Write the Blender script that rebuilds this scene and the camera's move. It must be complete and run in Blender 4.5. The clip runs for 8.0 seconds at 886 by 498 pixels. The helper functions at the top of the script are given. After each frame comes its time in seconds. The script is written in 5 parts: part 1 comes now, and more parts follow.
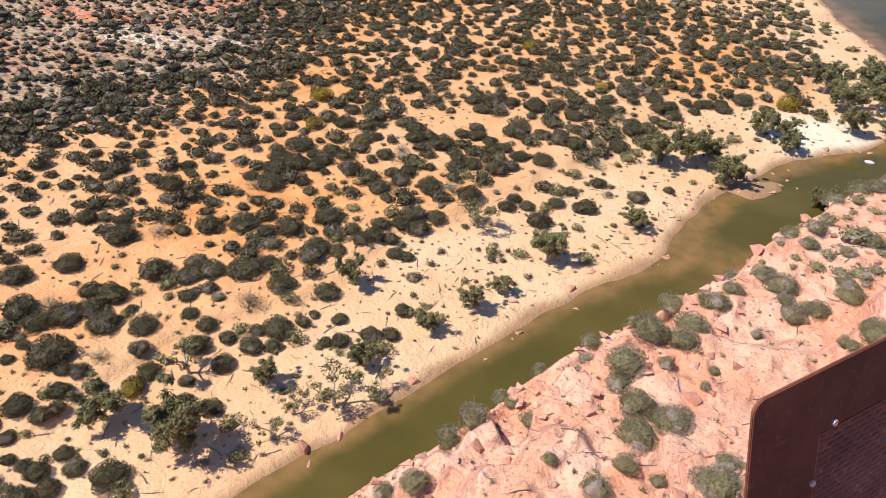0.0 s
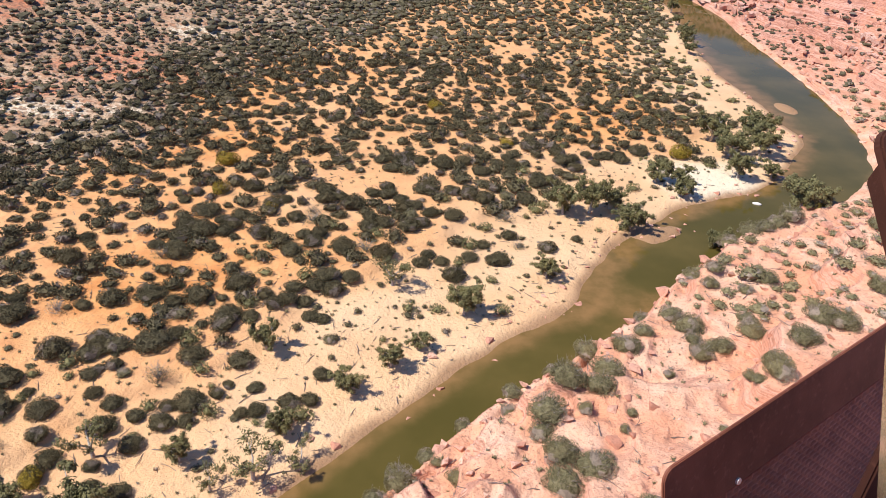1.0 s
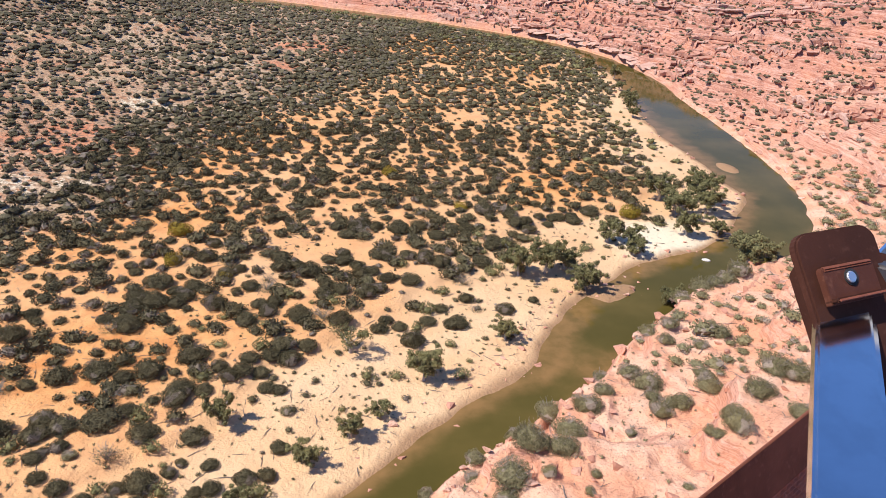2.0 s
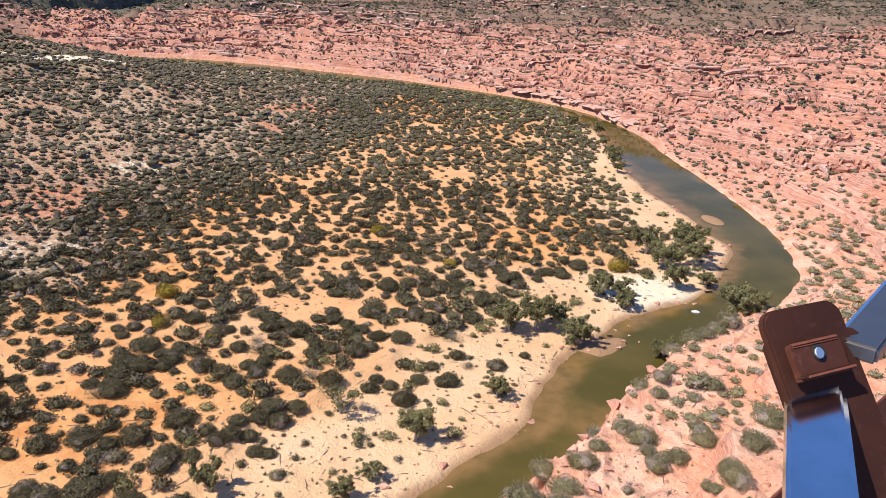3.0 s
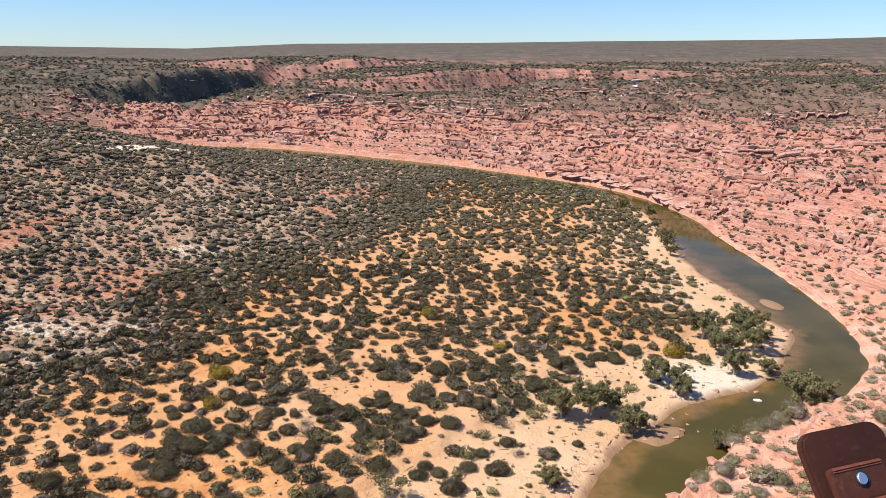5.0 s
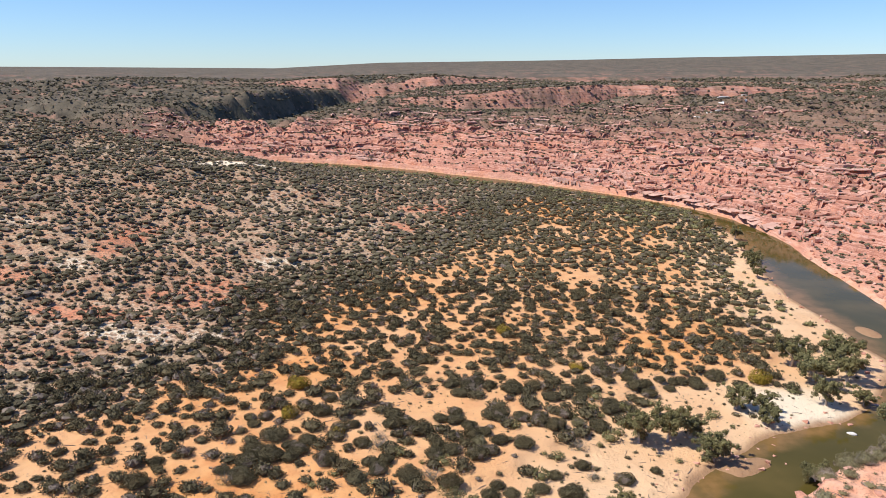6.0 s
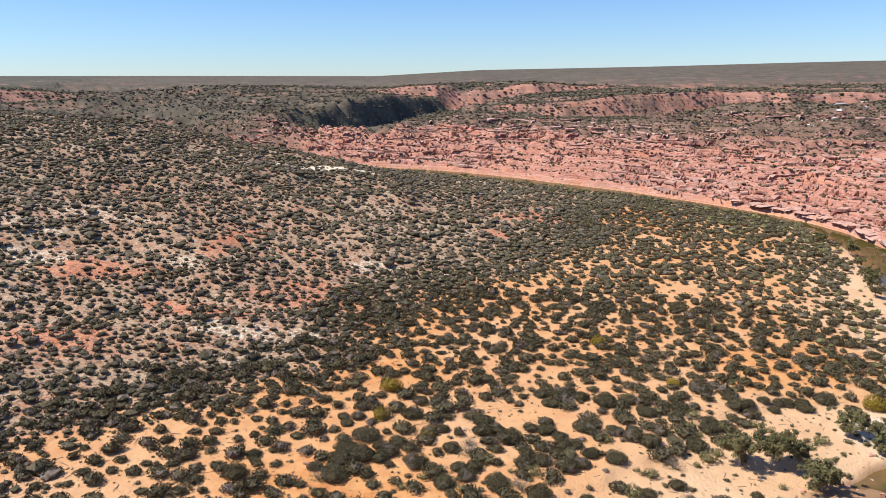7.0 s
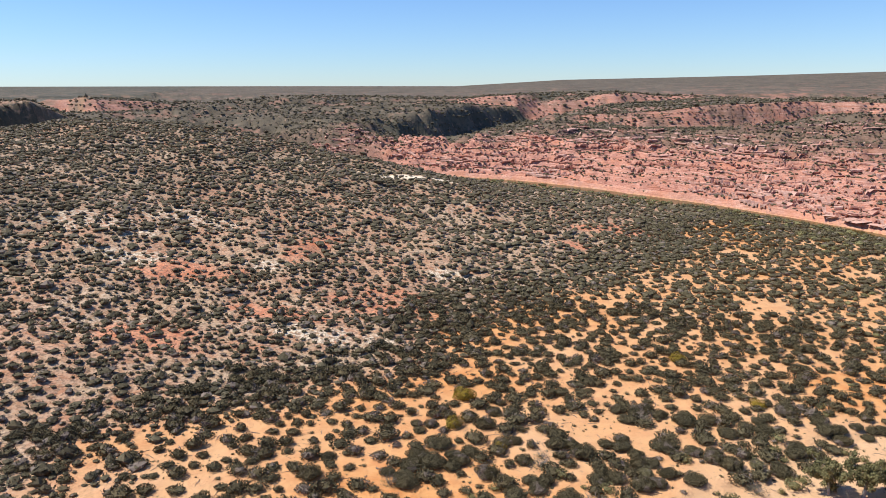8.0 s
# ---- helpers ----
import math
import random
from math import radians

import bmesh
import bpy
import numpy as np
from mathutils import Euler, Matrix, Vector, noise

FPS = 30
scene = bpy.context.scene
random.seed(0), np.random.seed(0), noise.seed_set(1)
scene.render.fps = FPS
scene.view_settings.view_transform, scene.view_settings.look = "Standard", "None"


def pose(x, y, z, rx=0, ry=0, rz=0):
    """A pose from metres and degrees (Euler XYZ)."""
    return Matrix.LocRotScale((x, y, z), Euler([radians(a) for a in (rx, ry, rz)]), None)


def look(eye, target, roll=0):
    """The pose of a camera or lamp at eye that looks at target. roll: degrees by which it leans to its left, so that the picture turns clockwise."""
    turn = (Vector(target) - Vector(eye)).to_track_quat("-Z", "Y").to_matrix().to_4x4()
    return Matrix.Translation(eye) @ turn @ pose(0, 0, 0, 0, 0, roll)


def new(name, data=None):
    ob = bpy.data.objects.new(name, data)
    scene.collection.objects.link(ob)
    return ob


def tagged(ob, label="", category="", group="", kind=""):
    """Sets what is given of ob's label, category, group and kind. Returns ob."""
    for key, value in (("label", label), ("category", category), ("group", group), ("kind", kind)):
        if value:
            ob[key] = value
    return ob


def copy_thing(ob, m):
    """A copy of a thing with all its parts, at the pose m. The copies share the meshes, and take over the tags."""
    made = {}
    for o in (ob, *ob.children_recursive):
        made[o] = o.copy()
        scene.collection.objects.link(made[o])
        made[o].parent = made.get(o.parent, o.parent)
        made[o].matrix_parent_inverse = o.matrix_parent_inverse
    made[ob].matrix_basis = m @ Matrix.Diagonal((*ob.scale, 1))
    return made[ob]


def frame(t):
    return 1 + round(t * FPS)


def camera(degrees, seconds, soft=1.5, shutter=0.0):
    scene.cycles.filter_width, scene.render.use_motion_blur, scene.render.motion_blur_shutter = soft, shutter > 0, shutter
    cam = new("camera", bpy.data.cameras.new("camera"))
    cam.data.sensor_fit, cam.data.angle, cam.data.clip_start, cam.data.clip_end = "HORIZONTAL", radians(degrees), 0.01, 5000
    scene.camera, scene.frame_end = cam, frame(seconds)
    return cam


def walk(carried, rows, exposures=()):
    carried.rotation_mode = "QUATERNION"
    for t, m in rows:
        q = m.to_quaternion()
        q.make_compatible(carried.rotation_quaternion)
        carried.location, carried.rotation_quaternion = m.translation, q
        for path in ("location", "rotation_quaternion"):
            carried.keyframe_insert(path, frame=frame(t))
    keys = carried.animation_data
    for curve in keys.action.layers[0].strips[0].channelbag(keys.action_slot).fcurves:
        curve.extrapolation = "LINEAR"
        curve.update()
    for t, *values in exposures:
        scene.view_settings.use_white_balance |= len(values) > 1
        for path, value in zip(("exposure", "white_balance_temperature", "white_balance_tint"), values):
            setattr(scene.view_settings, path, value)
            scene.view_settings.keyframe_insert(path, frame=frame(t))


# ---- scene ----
# ---------------------------------------------------------------- camera
LENS = 62.44
EYE = 95.0          # height of the lookout's viewer above the river
LEVEL = -1.5        # levels the horizon
cam = camera(LENS, 8.0, soft=0.65)
# seconds, sideways step, height gained, yaw, pitch, roll
ROWS = [
    (0.0, 0.000, 0.000, 0.00, -34.36, 1.18),
    (0.5, 0.000, 0.028, -4.39, -32.17, 1.75),
    (1.0, 0.000, 0.061, -7.67, -29.71, 2.17),
    (1.5, 0.000, 0.095, -9.88, -27.11, 2.29),
    (2.0, 0.010, 0.130, -11.24, -24.56, 2.10),
    (3.5, 0.030, 0.186, -11.96, -18.18, 1.08),
    (4.0, 0.036, 0.199, -11.25, -16.43, 0.75),
    (4.5, 0.045, 0.215, -9.88, -14.87, 0.51),
    (6.0, 0.060, 0.235, -1.62, -12.38, 0.00),
    (6.5, 0.062, 0.237, 2.17, -12.11, -0.07),
    (7.0, 0.064, 0.238, 5.93, -11.84, -0.10),
    (7.5, 0.066, 0.239, 9.30, -11.47, -0.10),
    (8.0, 0.068, 0.240, 12.03, -11.09, -0.02),
]


def stand(step, rise, yaw, pitch, roll):
    return (pose(0.74 * step, -0.67 * step, EYE + rise) @ pose(0, 0, 0, LEVEL) @ pose(0, 0, 0, 0, 0, yaw)
            @ pose(0, 0, 0, 90 + pitch) @ pose(0, 0, 0, 0, 0, roll))


walk(cam, [(t, stand(*row)) for t, *row in ROWS],
     exposures=[(0.0, 0.22, 6290, 10), (2.0, 0.21, 6290, 10), (4.0, 0.15, 6290, 10), (6.0, 0.08, 6290, 10), (8.0, 0.09, 6290, 10)])

# ---------------------------------------------------------------- light
SUN_EL, SUN_AZ = 54.0, -97.0      # degrees; azimuth from straight ahead, to the right
world = bpy.data.worlds.new("sky")
scene.world = world
world.use_nodes = True
wn = world.node_tree
sky = wn.nodes.new("ShaderNodeTexSky")
sky.sky_type = "NISHITA"
sky.sun_disc = False
sky.sun_elevation = radians(SUN_EL)
sky.sun_rotation = radians(SUN_AZ)
sky.altitude = 200
sky.dust_density = 0.0
sky.ozone_density = 1.5
tint = wn.nodes.new("ShaderNodeMix")
tint.data_type, tint.blend_type = "RGBA", "MULTIPLY"
tint.inputs["Factor"].default_value = 1.0
tint.inputs["B"].default_value = (0.73, 0.965, 1.38, 1)
wn.links.new(sky.outputs[0], tint.inputs["A"])
wn.links.new(tint.outputs["Result"], wn.nodes["Background"].inputs[0])
wn.nodes["Background"].inputs[1].default_value = 0.097
sun = new("sun", bpy.data.lights.new("sun", "SUN"))
sun.data.energy, sun.data.angle, sun.data.color = 5.2, radians(0.53), (1.0, 0.94, 0.86)
sa, se = radians(SUN_AZ), radians(SUN_EL)
sun_way = Vector((math.sin(sa) * math.cos(se), math.cos(sa) * math.cos(se), math.sin(se)))
sun.matrix_world = look(sun_way * 300, (0, 0, 0))

# ---------------------------------------------------------------- the lie of the land
# the river's middle line: x, y, half width
RIVER = [
    (-420, -400, 8), (-260, -190, 7), (-130, -45, 6), (-75, 15, 6), (-24.8, 62.8, 6.2), (-3.6, 80.6, 6.4), (17.6, 99.4, 7),
    (32.2, 109.8, 7.6), (52.4, 123.6, 7.8), (61.6, 134.6, 9.5), (75, 147, 11), (99, 165, 11.5), (123, 174.5, 9.5), (150.5, 196, 11.4), (163.8, 217, 10.2),
    (168.8, 240, 13), (172.8, 268, 15), (175, 300, 17), (183.5, 350, 15.2), (194.5, 412, 11.5), (188, 482, 8), (158, 534, 8),
    (106, 592, 9), (60, 634, 11), (-58, 726, 11), (-140, 760, 9), (-260, 800, 9), (-450, 880, 12), (-760, 1010, 14),
    (-960, 1210, 14), (-1120, 1500, 14), (-1300, 1900, 14),
]


def smooth(a, b, v):
    k = np.clip((v - a) / (b - a), 0.0, 1.0)
    return k * k * (3 - 2 * k)


def lattice(ix, iy, seed):
    h = (ix.astype(np.int64) * 374761393 + iy.astype(np.int64) * 668265263 + seed * 974711) & 0x7FFFFFFF
    h = ((h ^ (h >> 13)) * 1274126177) & 0x7FFFFFFF
    return ((h ^ (h >> 16)) & 0xFFFF) / 65535.0


def grain(x, y, size, seed=0):
    """Smooth noise from 0 to 1 whose bumps are about size metres wide."""
    u, v = x / size, y / size
    iu, iv = np.floor(u), np.floor(v)
    fu, fv = u - iu, v - iv
    fu, fv = fu * fu * (3 - 2 * fu), fv * fv * (3 - 2 * fv)
    a, b = lattice(iu, iv, seed), lattice(iu + 1, iv, seed)
    c, d = lattice(iu, iv + 1, seed), lattice(iu + 1, iv + 1, seed)
    return (a * (1 - fu) + b * fu) * (1 - fv) + (c * (1 - fu) + d * fu) * fv


def rough(x, y, size, octaves=4, seed=0):
    """Layered noise, about -1 to 1."""
    total, weight, gain = 0.0, 0.0, 1.0
    for i in range(octaves):
        total = total + gain * (2 * grain(x + 17.3 * i, y - 9.1 * i, size / 2 ** i, seed + i) - 1)
        weight += gain
        gain *= 0.5
    return total / weight * 1.6


def spline(rows, steps):
    """A Catmull-Rom curve through the rows."""
    p = np.array(rows, float)
    p = np.vstack([2 * p[0] - p[1], p, 2 * p[-1] - p[-2]])
    out = []
    for i in range(1, len(p) - 2):
        for k in range(steps):
            t = k / steps
            out.append(0.5 * (2 * p[i] + (p[i + 1] - p[i - 1]) * t + (2 * p[i - 1] - 5 * p[i] + 4 * p[i + 1] - p[i + 2]) * t * t
                              + (3 * p[i] - p[i - 1] - 3 * p[i + 1] + p[i + 2]) * t ** 3))
    out.append(p[-2])
    return np.array(out)


RIVER_LINE = spline(RIVER, 6)


def along(line, x, y):
    """Signed distance from a line (right side positive), the place along it in rows, and its width there."""
    best = np.full(x.shape, 1e18)
    side, place, width = np.zeros(x.shape), np.zeros(x.shape), np.zeros(x.shape)
    for i in range(len(line) - 1):
        a, b = line[i], line[i + 1]
        e = b[:2] - a[:2]
        t = np.clip(((x - a[0]) * e[0] + (y - a[1]) * e[1]) / (e @ e), 0, 1)
        dx, dy = x - (a[0] + t * e[0]), y - (a[1] + t * e[1])
        d2 = dx * dx + dy * dy
        m = d2 < best
        best = np.where(m, d2, best)
        side = np.where(m, np.where(e[0] * dy - e[1] * dx < 0, 1.0, -1.0), side)
        place = np.where(m, (i + t) / 6.0, place)
        width = np.where(m, a[2] + (b[2] - a[2]) * t, width)
    return np.sqrt(best) * side, place, width


# side gorges: x, y, half width of the floor; left walls painted dark for shade
GORGE_A = spline([(-322, 990, 10), (-258, 1005, 26), (-228, 1090, 28), (-212, 1250, 26), (-165, 1500, 22), (-60, 1900, 16)], 4)
GORGE_D = spline([(-980, 560, 16), (-790, 680, 22), (-690, 820, 24), (-680, 980, 22), (-760, 1200, 18)], 4)
# rock walls across the plateau: bearing, distance, height of the brink, run of the face, share
SCARP_B = np.array([(-4, 960, 45, 40, 0), (-1, 985, 52, 40, 0.6), (3, 1010, 60, 34, 1), (9, 1035, 70, 30, 1), (14, 1090, 71, 34, 1), (19, 1150, 68, 40, 1), (25, 1230, 68, 50, 0.8), (34, 1350, 68, 60, 0)], float)
SCARP_C = np.array([(-13, 1560, 66, 60, 0), (-9, 1600, 72, 50, 0.9), (-4, 1650, 79, 45, 1), (1, 1620, 80, 45, 1), (5, 1700, 74, 60, 0.7), (9, 1750, 70, 60, 0)], float)
SCARP_D = np.array([(-60, 1040, 76, 16, 1), (-46, 1060, 78, 15, 1), (-41, 1090, 77, 15, 1), (-38.6, 1160, 60, 18, 0.8), (-36.5, 1300, 50, 24, 0)], float)
SCARP_E = np.array([(-44, 1650, 70, 60, 0), (-40, 1620, 76, 60, 1), (-37, 1560, 74, 50, 1), (-34, 1620, 68, 60, 1), (-30, 1700, 64, 60, 0)], float)
SCARPS = ((SCARP_B, 40), (SCARP_C, 50), (SCARP_D, 28), (SCARP_E, 50))


def scarp(rows, x, y, far, bearing):
    """How far up a rock wall each place lies (0 before it, 1 on top), its brink's height and share, the distance behind its foot and the face's run."""
    at, high, run, share = (np.interp(bearing, rows[:, 0], rows[:, k]) for k in (1, 2, 3, 4))
    share = np.where((bearing < rows[0, 0] - 20) | (bearing > rows[-1, 0]), 0, share)
    back = far - at - 40 * rough(x, y, 130, 4, 161) - 3 * rough(x, y, 26, 2, 163)
    q = np.clip(back / run, 0, 1) * 4
    fl = np.floor(q)
    return (fl + smooth(0.35, 0.8, q - fl)) / 4, high + 2.5 * rough(x, y, 60, 3, 165), share, back, run


# bare ground among the heath: x, y, half width, half depth
RED_GROUND = [(16, 458, 42, 22), (-10, 404, 13, 13), (-78, 270, 24, 10), (-100, 276, 16, 9), (-52, 251, 11, 5), (-84, 288, 18, 8), (-48, 273, 12, 4), (-140, 345, 12, 34),
              (-175, 279, 34, 14), (-120, 250, 24, 10), (-150, 215, 30, 10)]
WHITE_GROUND = [(-29, 321, 12, 6), (-57, 216, 6, 4), (-44, 277, 10, 4), (-101, 233, 24, 8), (-228, 353, 48, 16), (-253, 318, 40, 14), (-37, 210, 8, 4), (-76, 236, 10, 4),
                (-66, 322, 16, 7), (-205, 290, 26, 9), (-140, 300, 18, 7)]
CREAM_GROUND = [(-150, 536, 32, 9), (-116, 546, 20, 8), (-60, 585, 18, 4)]


def patches(spots, x, y, seed):
    """1 inside the spots, fading out over a ragged edge."""
    inside = np.zeros(x.shape)
    ragged = 0.42 * rough(x, y, 9, 3, seed)
    for px, py, rx_, ry_ in spots:
        inside = np.maximum(inside, 1 - smooth(0.55, 1.15, np.hypot((x - px) / rx_, (y - py) / ry_) + ragged))
    return inside


def hill_side(x, y):
    """Metres left of the foot of the stony rise."""
    foot = np.interp(y, [0, 150, 187, 223, 271, 322, 567, 800], [-150, -118, -70, -58, -42, 0, 100, 180])
    return (foot - x) * 0.85


def lie(x, y):
    """Height and the river's terms at x, y."""
    far, bearing = np.hypot(x, y), np.degrees(np.arctan2(x, y))
    d, s, w = along(RIVER_LINE, x, y)
    e = np.abs(d) - w - 1.2 * rough(x, y, 14, 3, 3)
    # inside the bend: beach, low scarp, flat, stony rise
    i = e + 6 * rough(x, y, 30, 3, 5) * smooth(8, 30, e)
    flat = np.interp(i, [-12, -6, 0, 6, 25, 34, 37, 80, 220], [-2.5, -1.6, 0, 1.0, 2.0, 2.5, 3.6, 4.6, 7.0])
    left = hill_side(x, y) + 14 * rough(x, y, 60, 3, 8)
    rise = (31 * smooth(-10, 330, left) + np.minimum(0.06 * np.clip(left - 260, 0, 2000), 13)) * smooth(25, 200, e)
    rise = rise + 13 * smooth(150, 460, left) * smooth(300, 640, y) * smooth(-47, -37, bearing) * smooth(25, 200, e)
    inner = flat + rise + (0.35 + 1.9 * smooth(0, 120, left)) * rough(x, y, 26, 4, 11) * smooth(4, 25, e)
    # outside: lip, benches, slope
    o = e + 9 * rough(x, y, 40, 4, 21) * smooth(3, 30, e)
    near = np.interp(o, [-12, -5, -1, 2, 6, 60, 130, 260], [-2.5, -1.5, 0, 8, 11.5, 25, 60, 82])
    right = np.interp(o, [-12, -5, 0, 4, 14, 60, 200, 420], [-2.5, -1.2, 0, 2.5, 5, 21, 60, 74])
    cliff = np.interp(o, [-12, -5, -1, 1, 8, 26, 34, 75, 220, 420], [-2.5, -1.2, 0, 5, 9, 20, 27, 37, 41, 54])
    kn, kr = 1 - smooth(11.2, 12.6, s), smooth(11.2, 12.6, s) * (1 - smooth(17.4, 20.6, s))
    outer = near * kn + right * kr + cliff * (1 - kn - kr)
    stone = smooth(0.5, 4, o) * (1 - smooth(350, 650, o))
    crag_a, crag_b = 1 - np.abs(rough(x, y, 58, 3, 43)) * 2, 1 - np.abs(rough(x, y, 17, 3, 41)) * 2
    big = smooth(250, 420, far)
    outer = outer + stone * ((1.5 + 5.0 * big) * crag_a * smooth(15, 60, o) + (0.9 + 0.7 * big) * crag_b + 0.9 * rough(x, y, 24, 3, 44))
    for step, share, size, seed in ((6.0, 0.85, 90, 31), (2.2, 0.85, 40, 35)):
        lift = 0.9 * rough(x, y, size, 4, seed)
        q = outer / step + lift
        fl = np.floor(q)
        outer = outer + stone * share * (step * (fl + smooth(0.72, 0.95, q - fl) - lift) - outer)
    fine = (far < 260) * (1 - 0.6 * smooth(120, 260, far))
    outer = outer + stone * fine * (0.42 * (1 - 2.2 * np.abs(rough(x, y, 5.5, 2, 47))) + 0.30 * rough(x, y, 2.4, 2, 49))
    outer = outer + stone * big * 0.9 * rough(x, y, 10, 2, 48)
    outer = np.maximum(outer, np.interp(o, [-20, -1, 0, 4, 30], [-9, -1.2, 0.15, 1.6, 4.0]))
    z = np.where(d > 0, outer, inner)
    # a sand bar in the stream
    bar = 0.7 - 1.1 * (((x - 165.5) / 4.5) ** 2 + ((y - 252) / 8.0) ** 2)
    z = np.maximum(z, np.where(bar > -1.5, bar, -9))
    spit = 0.9 - 1.3 * ((((x - 78) * 0.94 + (y - 159.5) * 0.34) / 10) ** 2 + (((y - 159.5) * 0.94 - (x - 78) * 0.34) / 4.5) ** 2) + 0.9 * rough(x, y, 7, 3, 131)
    z = np.maximum(z, np.where(spit > -1.5, spit, -9))
    # the lookout's own cliff
    crag = 91.5 - 1.7 * np.clip(np.hypot(x - 14, y + 16) - 17, 0, 400) + 3 * rough(x, y, 18, 3, 51)
    z = np.where(d > 0, np.maximum(z, np.minimum(crag, 91.0)), z)
    # plateau rising to the skyline
    z = z + 5 * rough(x, y, 330, 4, 61) * smooth(900, 1500, far)
    mesa = rough(x, y, 230, 4, 67)
    broken = smooth(860, 960, far) * (1 - smooth(1900, 2600, far))
    z = z - broken * (9 * smooth(-0.05, 0.05, mesa) + 7 * smooth(0.25, 0.35, mesa) - 8)
    skyline = np.interp(bearing, [-45, -25, -11, -3, 10, 19, 32, 40], [0.17, 0.10, 0.02, 0.44, 0.62, 0.8, 0.97, 1.2])
    z_sky = EYE + far * np.tan(np.radians(skyline))
    k = smooth(1000, 4700, far)
    z = z * (1 - k) + z_sky * k
    z = np.minimum(z, EYE + far * np.tan(np.radians(skyline - 0.02 - 0.35 * smooth(4700, 900, far))) + 400 * (far < 400))
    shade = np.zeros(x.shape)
    for rows, foot in SCARPS:
        up, high, share, back, run = scarp(rows, x, y, far, bearing)
        share = share * smooth(-170, -40, back) * (1 - smooth(200, 650, back))
        z = z * (1 - share) + (foot + (high - foot) * up) * share
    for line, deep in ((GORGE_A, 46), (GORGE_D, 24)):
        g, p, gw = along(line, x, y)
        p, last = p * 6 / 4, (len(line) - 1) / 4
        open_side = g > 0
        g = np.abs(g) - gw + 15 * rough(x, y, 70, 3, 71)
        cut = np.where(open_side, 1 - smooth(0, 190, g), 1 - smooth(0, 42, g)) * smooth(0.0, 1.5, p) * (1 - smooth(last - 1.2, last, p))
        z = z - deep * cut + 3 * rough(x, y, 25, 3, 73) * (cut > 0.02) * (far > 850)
        # where the left walls get shade painted into the ground colour
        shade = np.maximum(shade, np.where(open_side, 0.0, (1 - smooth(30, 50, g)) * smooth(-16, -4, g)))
    return z, d, e, s, left, shade
# ---------------------------------------------------------------- materials
def material(name):
    m = bpy.data.materials.new(name)
    m.use_nodes = True
    return m, m.node_tree, m.node_tree.nodes["Principled BSDF"]


def node(nt, kind, **values):
    n = nt.nodes.new("ShaderNode" + kind)
    for key, value in values.items():
        n.inputs[key.replace("_", " ")].default_value = value
    return n


def noise_node(nt, size, detail=4.0, rough_=0.55, warp=0.0, where=None):
    """Noise in metres: bumps about size wide."""
    n = node(nt, "TexNoise", Scale=1.0 / size, Detail=detail, Roughness=rough_, Distortion=warp)
    if where is None:
        where = nt.nodes.new("ShaderNodeNewGeometry").outputs["Position"]
    nt.links.new(where, n.inputs["Vector"])
    return n.outputs["Fac"]


def ramp(nt, fac, *stops):
    r = nt.nodes.new("ShaderNodeValToRGB")
    r.color_ramp.elements[0].position, r.color_ramp.elements[1].position = stops[0][0], stops[-1][0]
    for p, c in stops[1:-1]:
        r.color_ramp.elements.new(p)
    for el, (p, c) in zip(r.color_ramp.elements, stops):
        el.color = (*c, 1) if len(c) == 3 else c
    nt.links.new(fac, r.inputs["Fac"])
    return r.outputs["Color"]


def level(nt, fac, low, high):
    """0 below low, 1 above high."""
    n = node(nt, "MapRange")
    n.interpolation_type = "SMOOTHSTEP"
    n.inputs["From Min"].default_value, n.inputs["From Max"].default_value = low, high
    nt.links.new(fac, n.inputs["Value"])
    return n.outputs["Result"]


def mix(nt, fac, a, b, way="MIX"):
    n = nt.nodes.new("ShaderNodeMix")
    n.data_type, n.blend_type = "RGBA", way
    for socket, value in ((n.inputs["Factor"], fac), (n.inputs["A"], a), (n.inputs["B"], b)):
        if isinstance(value, (int, float)):
            socket.default_value = value
        elif isinstance(value, tuple):
            socket.default_value = (*value, 1)
        else:
            nt.links.new(value, socket)
    return n.outputs["Result"]


def maths(nt, how, a, b=0.0):
    n = nt.nodes.new("ShaderNodeMath")
    n.operation = how
    for socket, value in ((n.inputs[0], a), (n.inputs[1], b)):
        if isinstance(value, (int, float)):
            socket.default_value = value
        else:
            nt.links.new(value, socket)
    return n.outputs[0]


def bump(nt, bsdf, height, strength, distance):
    b = node(nt, "Bump", Strength=strength, Distance=distance)
    nt.links.new(height, b.inputs["Height"])
    nt.links.new(b.outputs[0], bsdf.inputs["Normal"])


